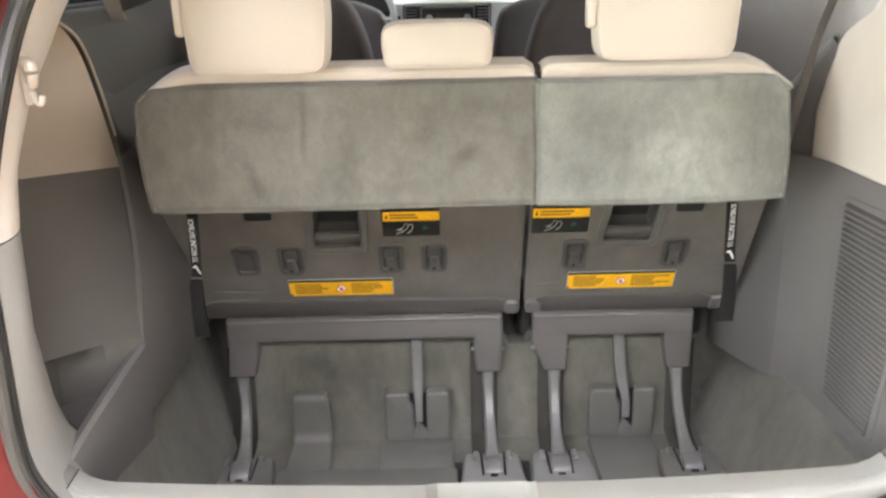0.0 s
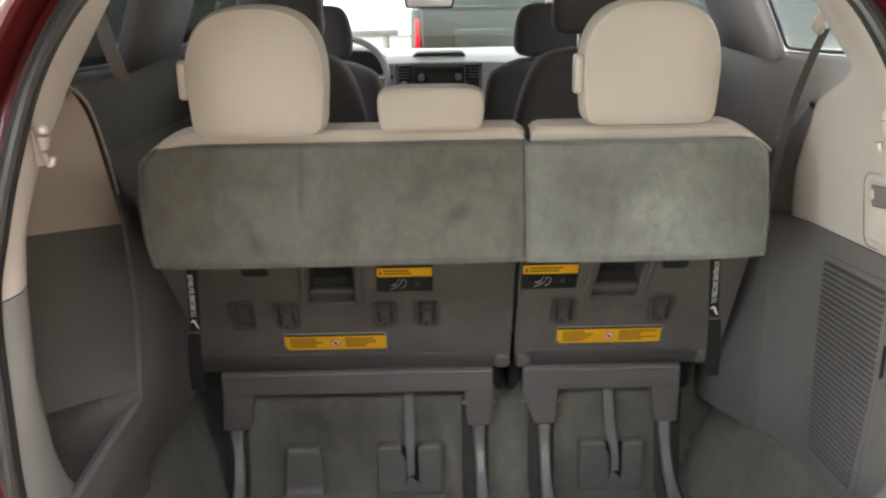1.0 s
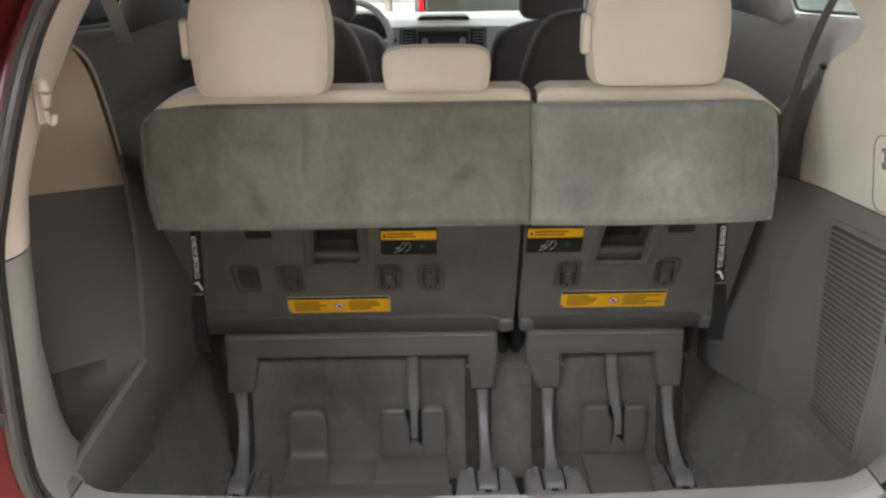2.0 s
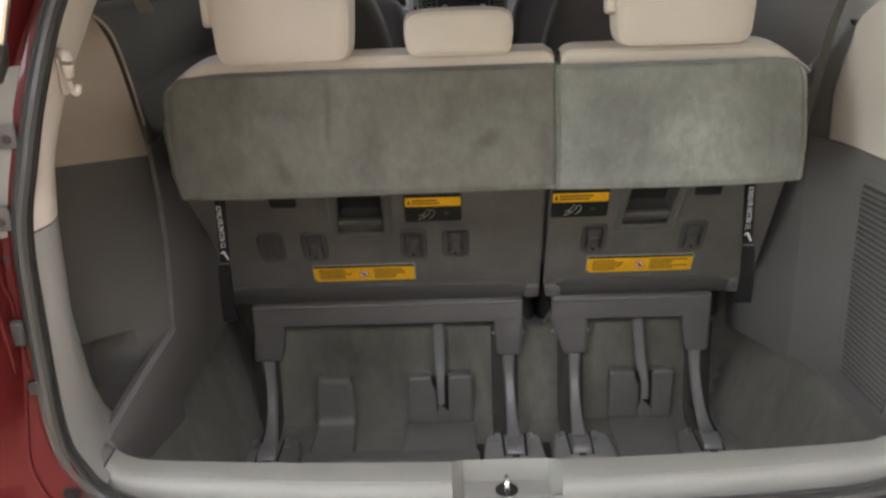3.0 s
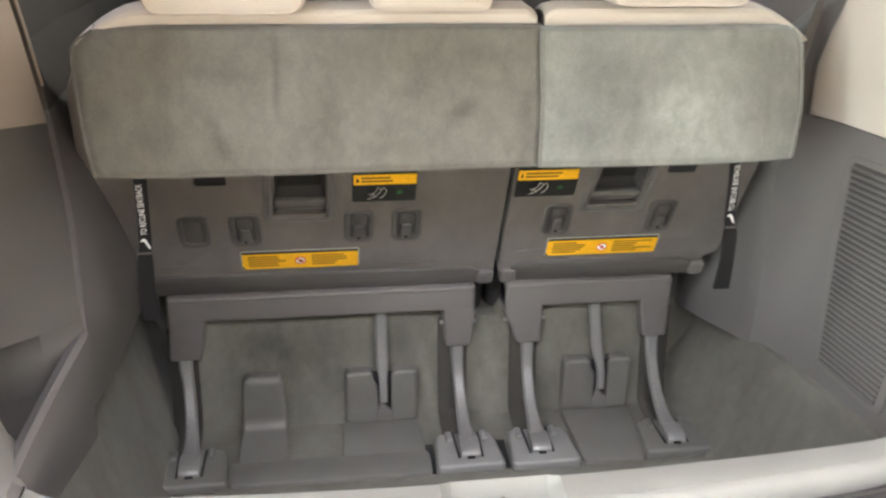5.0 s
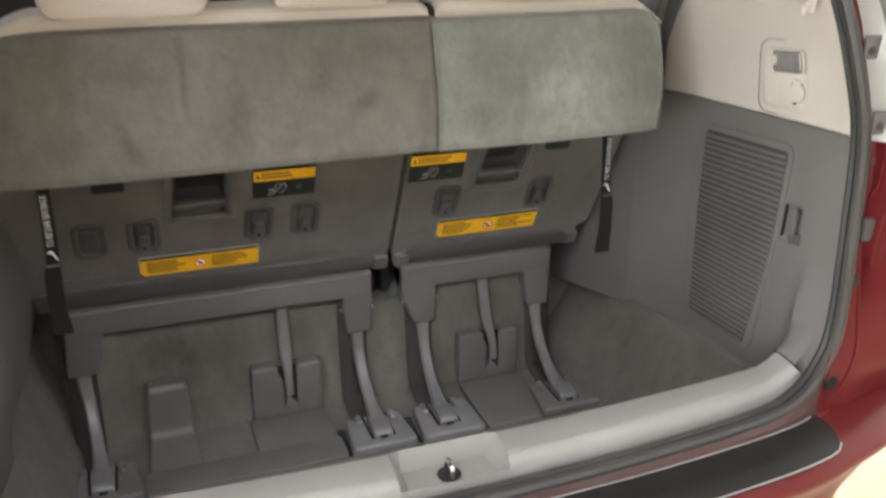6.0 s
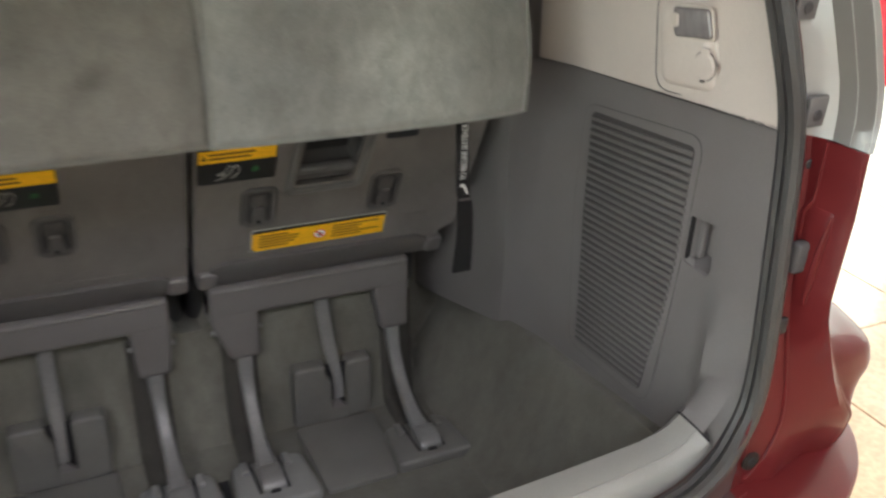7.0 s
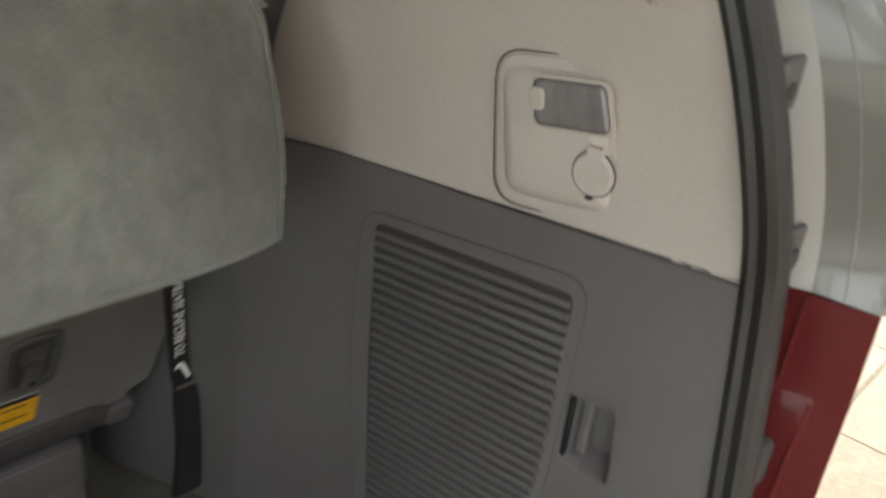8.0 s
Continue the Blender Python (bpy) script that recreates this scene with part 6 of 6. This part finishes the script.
# ---- seats ahead ----
def captain_seat(cx, y, top, hr0, hr1, label, half_w=0.25, hrw=0.13):
    s = thing("captain_seat", (cx, y - 0.25, 0.3), label, "car seat", "dark front seats")
    o = [(cx - half_w, 0.45), (cx + half_w, 0.45), (cx + half_w + 0.005, 0.95), (cx + half_w * 0.93, 1.13), (cx + half_w * 0.72, top - 0.03), (cx + half_w * 0.35, top), (cx - half_w * 0.35, top), (cx - half_w * 0.72, top - 0.03), (cx - half_w * 0.93, 1.13), (cx - half_w - 0.005, 0.95)]
    m = Matrix.Translation((0, y, 0)) @ upright(0)
    part("backrest", prism(soften(o, 5, 0.10), -0.14, 0.0, 0.035, 4, m), M_DARKCLOTH, s)
    part("cushion", box(cx, y + 0.28, 0.52, 2 * half_w, 0.50, 0.16, 0.05, 4), M_DARKCLOTH, s)
    part("plinth", box(cx, y + 0.25, 0.375, 0.36, 0.40, 0.14, 0.01), M_BLACK, s)
    o = soften([(cx - hrw, hr0), (cx + hrw, hr0), (cx + hrw * 0.95, hr1 - 0.06), (cx + hrw * 0.7, hr1), (cx - hrw * 0.7, hr1), (cx - hrw * 0.95, hr1 - 0.06)], 5, 0.05)
    h = part("headrest", prism(o, -0.10, -0.01, 0.025, 4, m), M_DARKCLOTH, s)
    for dx in (-0.06, 0.06):
        part("post", tube([Vector((cx + dx, y + 0.045, top - 0.02)), Vector((cx + dx, y + 0.045, hr0 + 0.02))], 0.007, 10), M_CHROME, h)
    return s


captain_seat(0.435, 1.40, 1.300, 1.338, 1.52, "charcoal cloth second-row seat with a raised headrest", hrw=0.135)
captain_seat(-0.475, 1.40, 1.30, 1.325, 1.52, "charcoal cloth second-row seat with a raised headrest", hrw=0.125)
captain_seat(0.405, 2.20, 1.19, 1.195, 1.388, "charcoal cloth front passenger seat", hrw=0.138)
captain_seat(-0.475, 2.20, 1.19, 1.195, 1.392, "charcoal cloth driver's seat", hrw=0.138)

# ---- dashboard ----
dash = thing("dashboard", (0, 3.5, 0.5), "pale grey dashboard with a dark radio and air vents", "dashboard")
rows = []
for x in [-0.72 + 1.44 * k / 36 for k in range(37)]:
    c = math.exp(-((x - 0.0) / 0.26) ** 4)
    rows.append([Vector((x, y - 0.03 * c * (1 if z < 1.09 else 0), z + dz)) for y, z, dz in ((3.30, 0.45, 0), (3.28, 0.80, 0), (3.27, 1.00, 0), (3.28, 1.058, 0.012 * c), (3.33, 1.080, 0.012 * c), (3.5, 1.085, 0.0), (3.9, 1.075, 0), (4.2, 1.05, 0))])
part("dash_top", sheet(rows), M_DASH, dash, thick=0.01)
stack = part("centre_console", prism(soften([(-0.215, 0.85), (0.205, 0.85), (0.207, 1.066), (-0.217, 1.066)], 4, 0.012), -0.03, 0.016, 0.006, 2, upright(3.245)), M_DARKTRIM, dash, "dark centre console")
part("console_frame", tube([Vector((u, 3.227, v)) for u, v in soften([(-0.205, 0.86), (0.195, 0.86), (0.197, 1.058), (-0.207, 1.058)], 4, 0.012)], 0.003, 6, True), M_ALU, stack)
part("radio_frame", tube([Vector((u, 3.224, v)) for u, v in rounded(-0.13, 0.94, 0.123, 1.05, 0.008)], 0.0025, 6, True), M_ALU, stack)
part("disc_slot", box(-0.003, 3.2215, 1.031, 0.15, 0.003, 0.006, 0.001, 1), M_GAP, stack)
part("radio", prism(rounded(-0.125, 0.945, 0.118, 1.045, 0.008), 0.016, 0.022, 0.003, 2, upright(3.245)), M_RADIO, stack, "black car radio")
part("display", prism(rounded(-0.075, 1.022, 0.065, 1.040, 0.003), 0.022, 0.024, 0.001, 1, upright(3.245)), M_DARKTRIM, stack)
part("radio_face", prism(rounded(-0.062, 0.955, 0.062, 1.015, 0.003), 0.022, 0.0235, 0.001, 1, upright(3.245)), M_DARKTRIM, stack)
for u in (-0.092, 0.090):
    part("knob", disc(u, 1.0, 0.022, 0.017, 0.016, upright(3.245), 20, 0.003), M_ALU, stack)
part("switch_knob", disc(-0.178, 0.965, 0.016, 0.018, 0.016, upright(3.245), 20, 0.003), M_ALU, stack)
for u in (-0.178, 0.168):
    v = part("air_vent", prism(rounded(u - 0.036, 0.985, u + 0.034, 1.050, 0.006), 0.012, 0.019, 0.002, 1, upright(3.245)), M_GAP, stack)
    for k in range(4):
        part("vane", box(u, 3.225, 0.997 + 0.0145 * k, 0.06, 0.006, 0.004, 0.001), M_ALU, v)
part("lower_vent", prism(rounded(0.136, 0.93, 0.200, 0.975, 0.006), 0.012, 0.019, 0.002, 1, upright(3.245)), M_RADIO, stack)
part("display_hood", prism(soften([(-0.155, 1.060), (0.150, 1.060), (0.118, 1.112), (-0.118, 1.112)], 4, 0.02), -0.12, 0.0, 0.008, 2, upright(3.30)), M_BLACK, dash, "black hooded display")
part("instrument_hood", prism(soften([(-0.62, 1.02), (-0.25, 1.02), (-0.26, 1.08), (-0.34, 1.135), (-0.53, 1.135), (-0.60, 1.10)], 4, 0.03), -0.2, 0.0, 0.012, 3, upright(3.22)), M_BLACK, dash, "dark instrument hood")

wheel = thing("steering_wheel", (-0.43, 2.95, 1.03), "grey leather steering wheel", "steering wheel")
wm = Matrix.Translation((-0.43, 2.93, 1.035)) @ Matrix.Rotation(radians(-22), 4, "X") @ upright(0)
part("rim", tube([wm @ Vector((0.185 * math.cos(a / 24 * math.pi), 0.185 * math.sin(a / 24 * math.pi), 0)) for a in range(48)], 0.0155, 10, True), M_WHEEL, wheel)
part("hub", prism(rounded(-0.075, -0.06, 0.075, 0.05, 0.03), -0.03, 0.02, 0.012, 3, wm), M_DARKTRIM, wheel)
for a in (0, 180, 250, 290):
    d = Vector((math.cos(radians(a)), math.sin(radians(a)), 0))
    part("spoke", tube([wm @ (d * 0.06), wm @ (d * 0.18)], 0.014, 8, flat=0.6), M_WHEEL, wheel)
part("column", tube([wm @ Vector((0, 0, -0.02)), Vector((-0.43, 3.3, 0.92))], 0.045, 12), M_DARKTRIM, wheel)
stalk = tube([wm @ Vector((0.0, 0.0, -0.05)), wm @ Vector((0.21, 0.02, -0.05))], 0.008, 8)
part("stalk", stalk, M_BLACK, wheel)

mirror = thing("rear_view_mirror", (-0.045, 3.05, 1.42), "black rear-view mirror on the windscreen", "mirror")
part("housing", prism(soften([(-0.165, 1.40), (-0.155, 1.337), (0.062, 1.335), (0.073, 1.40), (0.055, 1.412), (-0.15, 1.412)], 4, 0.015), -0.03, 0.0, 0.006, 2, upright(3.0)), M_BLACK, mirror)
part("mirror_glass", prism(soften([(-0.155, 1.400), (-0.147, 1.345), (0.054, 1.343), (0.064, 1.400)], 4, 0.012), 0.0, 0.002, 0.001, 1, upright(3.0)), M_CHROME, mirror)
part("mirror_stem", tube([Vector((-0.045, 3.03, 1.40)), Vector((-0.045, 3.16, 1.66))], 0.01, 8), M_BLACK, mirror)

# ---- things in the showroom, seen through the glass ----
truck = thing("pickup_truck", (1.0, 7.5, 0), "dark grey-green pickup truck seen from behind", "truck")
part("tailgate", prism(soften([(-0.10, 0.62), (1.65, 0.62), (1.66, 1.185), (-0.11, 1.185)], 4, 0.03), -0.08, 0.0, 0.02, 3, upright(5.85)), M_TRUCK, truck)
part("tailgate_panel", prism(soften([(0.15, 0.72), (1.40, 0.72), (1.40, 1.04), (0.15, 1.04)], 4, 0.04), 0.0, 0.01, 0.008, 2, upright(5.85)), M_TRUCK, truck)
part("tailgate_handle", prism(rounded(0.66, 0.98, 0.90, 1.06, 0.02), 0.0, 0.02, 0.006, 2, upright(5.85)), M_BLACK, truck)
part("top_cap", box(0.775, 5.87, 1.195, 1.78, 0.09, 0.02, 0.006), M_BLACK, truck)
for s, u in ((-1, -0.135), (1, 1.69)):
    part("tail_light", prism(rounded(u - 0.022, 0.80, u + 0.022, 1.12, 0.015), -0.1, 0.0, 0.012, 3, upright(5.85)), M_REDLENS, truck, "red tail light")
    part("bed_side", box(u + s * 0.01, 6.85, 0.88, 0.09, 1.9, 0.62, 0.03, 3), M_TRUCK, truck)
part("bed_floor", box(0.775, 6.8, 0.63, 1.8, 1.8, 0.06, 0.01), M_BLACK, truck)
part("rear_bumper", box(0.775, 5.78, 0.52, 1.9, 0.16, 0.18, 0.03, 3), M_CHROME, truck)
part("cab", prism(soften([(-0.11, 0.5), (1.66, 0.5), (1.62, 1.25), (1.45, 1.85), (0.10, 1.85), (-0.07, 1.25)], 4, 0.06), -1.7, 0.0, 0.05, 3, upright(7.85)), M_TRUCK, truck)
part("rear_window", prism(soften([(0.10, 1.27), (1.45, 1.27), (1.36, 1.70), (0.19, 1.70)], 4, 0.05), 0.0, 0.006, 0.002, 1, upright(7.85)), M_RADIO, truck)
part("bonnet", box(0.775, 10.1, 0.85, 1.75, 1.2, 0.65, 0.1, 4), M_TRUCK, truck)
for wx in (-0.05, 1.6):
    for wy in (6.7, 9.9):
        tm = wall_r(wx + 0.12)
        w_ = part("wheel", disc(-wy, 0.38, 0.0, 0.38, 0.24, tm, 36, 0.03), M_RUBBER, truck)
        part("hub_cap", disc(-wy, 0.38, -0.01, 0.2, 0.26, tm, 24, 0.01), M_ALU, w_)

bench_top = thing("low_counter", (-1.5, 7.2, 0), "low grey counter near the bright window", "counter")
part("counter_top", box(-1.35, 7.2, 0.93, 2.06, 0.5, 0.055, 0.008), M_ALU, bench_top)
for dx in (-0.9, 0.9):
    part("counter_leg", box(-1.35 + dx, 7.2, 0.45, 0.06, 0.4, 0.91, 0.006), M_WALL, bench_top)

car = thing("parked_car", (3.3, 6.8, 0), "dark blue-grey car parked beside the van in the showroom", "car")
prof = [(-2.2, 0.30), (2.2, 0.30), (2.25, 0.62), (2.1, 0.82), (1.05, 0.95), (0.45, 1.42), (-1.0, 1.45), (-1.75, 1.0), (-2.2, 0.92)]
cm = Matrix.Translation((3.3, 6.8, 0)) @ wall_r(0)
part("body", prism(soften(prof, 4, 0.12), -0.45, 0.85, 0.08, 4, cm), M_SILVER, car)
part("side_glass", prism(soften([(-1.45, 1.0), (0.85, 0.97), (0.36, 1.36), (-0.95, 1.39)], 4, 0.05), 0.852, 0.858, 0.002, 1, cm), M_RADIO, car)
for wy in (-1.4, 1.4):
    w_ = part("wheel", disc(wy, 0.32, 0.66, 0.32, 0.2, cm, 36, 0.03), M_RUBBER, car)
    part("rim", disc(wy, 0.32, 0.84, 0.2, 0.03, cm, 24, 0.008), M_ALU, w_)

# ---- floor tiles ----
def tile_mesh():
    b = box(0, 0, 0, 0.596, 0.596, 0.012, 0.002, 1)
    return mesh_of("tile", b, M_TILE, False)


tile = tile_mesh()
for i in range(-9, 10):
    for j in range(-7, 8):
        t = new("tile", tile)
        t.location = (0.3 + 0.6 * i, 0.6 * j, -0.006)
        place(t, floor)
rest = bmesh.new()
for i in range(-9, 10):
    for j in list(range(-12, -7)) + list(range(8, 23)):
        x, y = 0.3 + 0.6 * i, 0.6 * j
        vs = [rest.verts.new((x + dx * 0.298, y + dy * 0.298, -0.0002)) for dx, dy in ((-1, -1), (1, -1), (1, 1), (-1, 1))]
        rest.faces.new(vs)
ob = part("tile_field", rest, M_TILE, floor, smooth=False)
tagged(ob, kind="stuff")
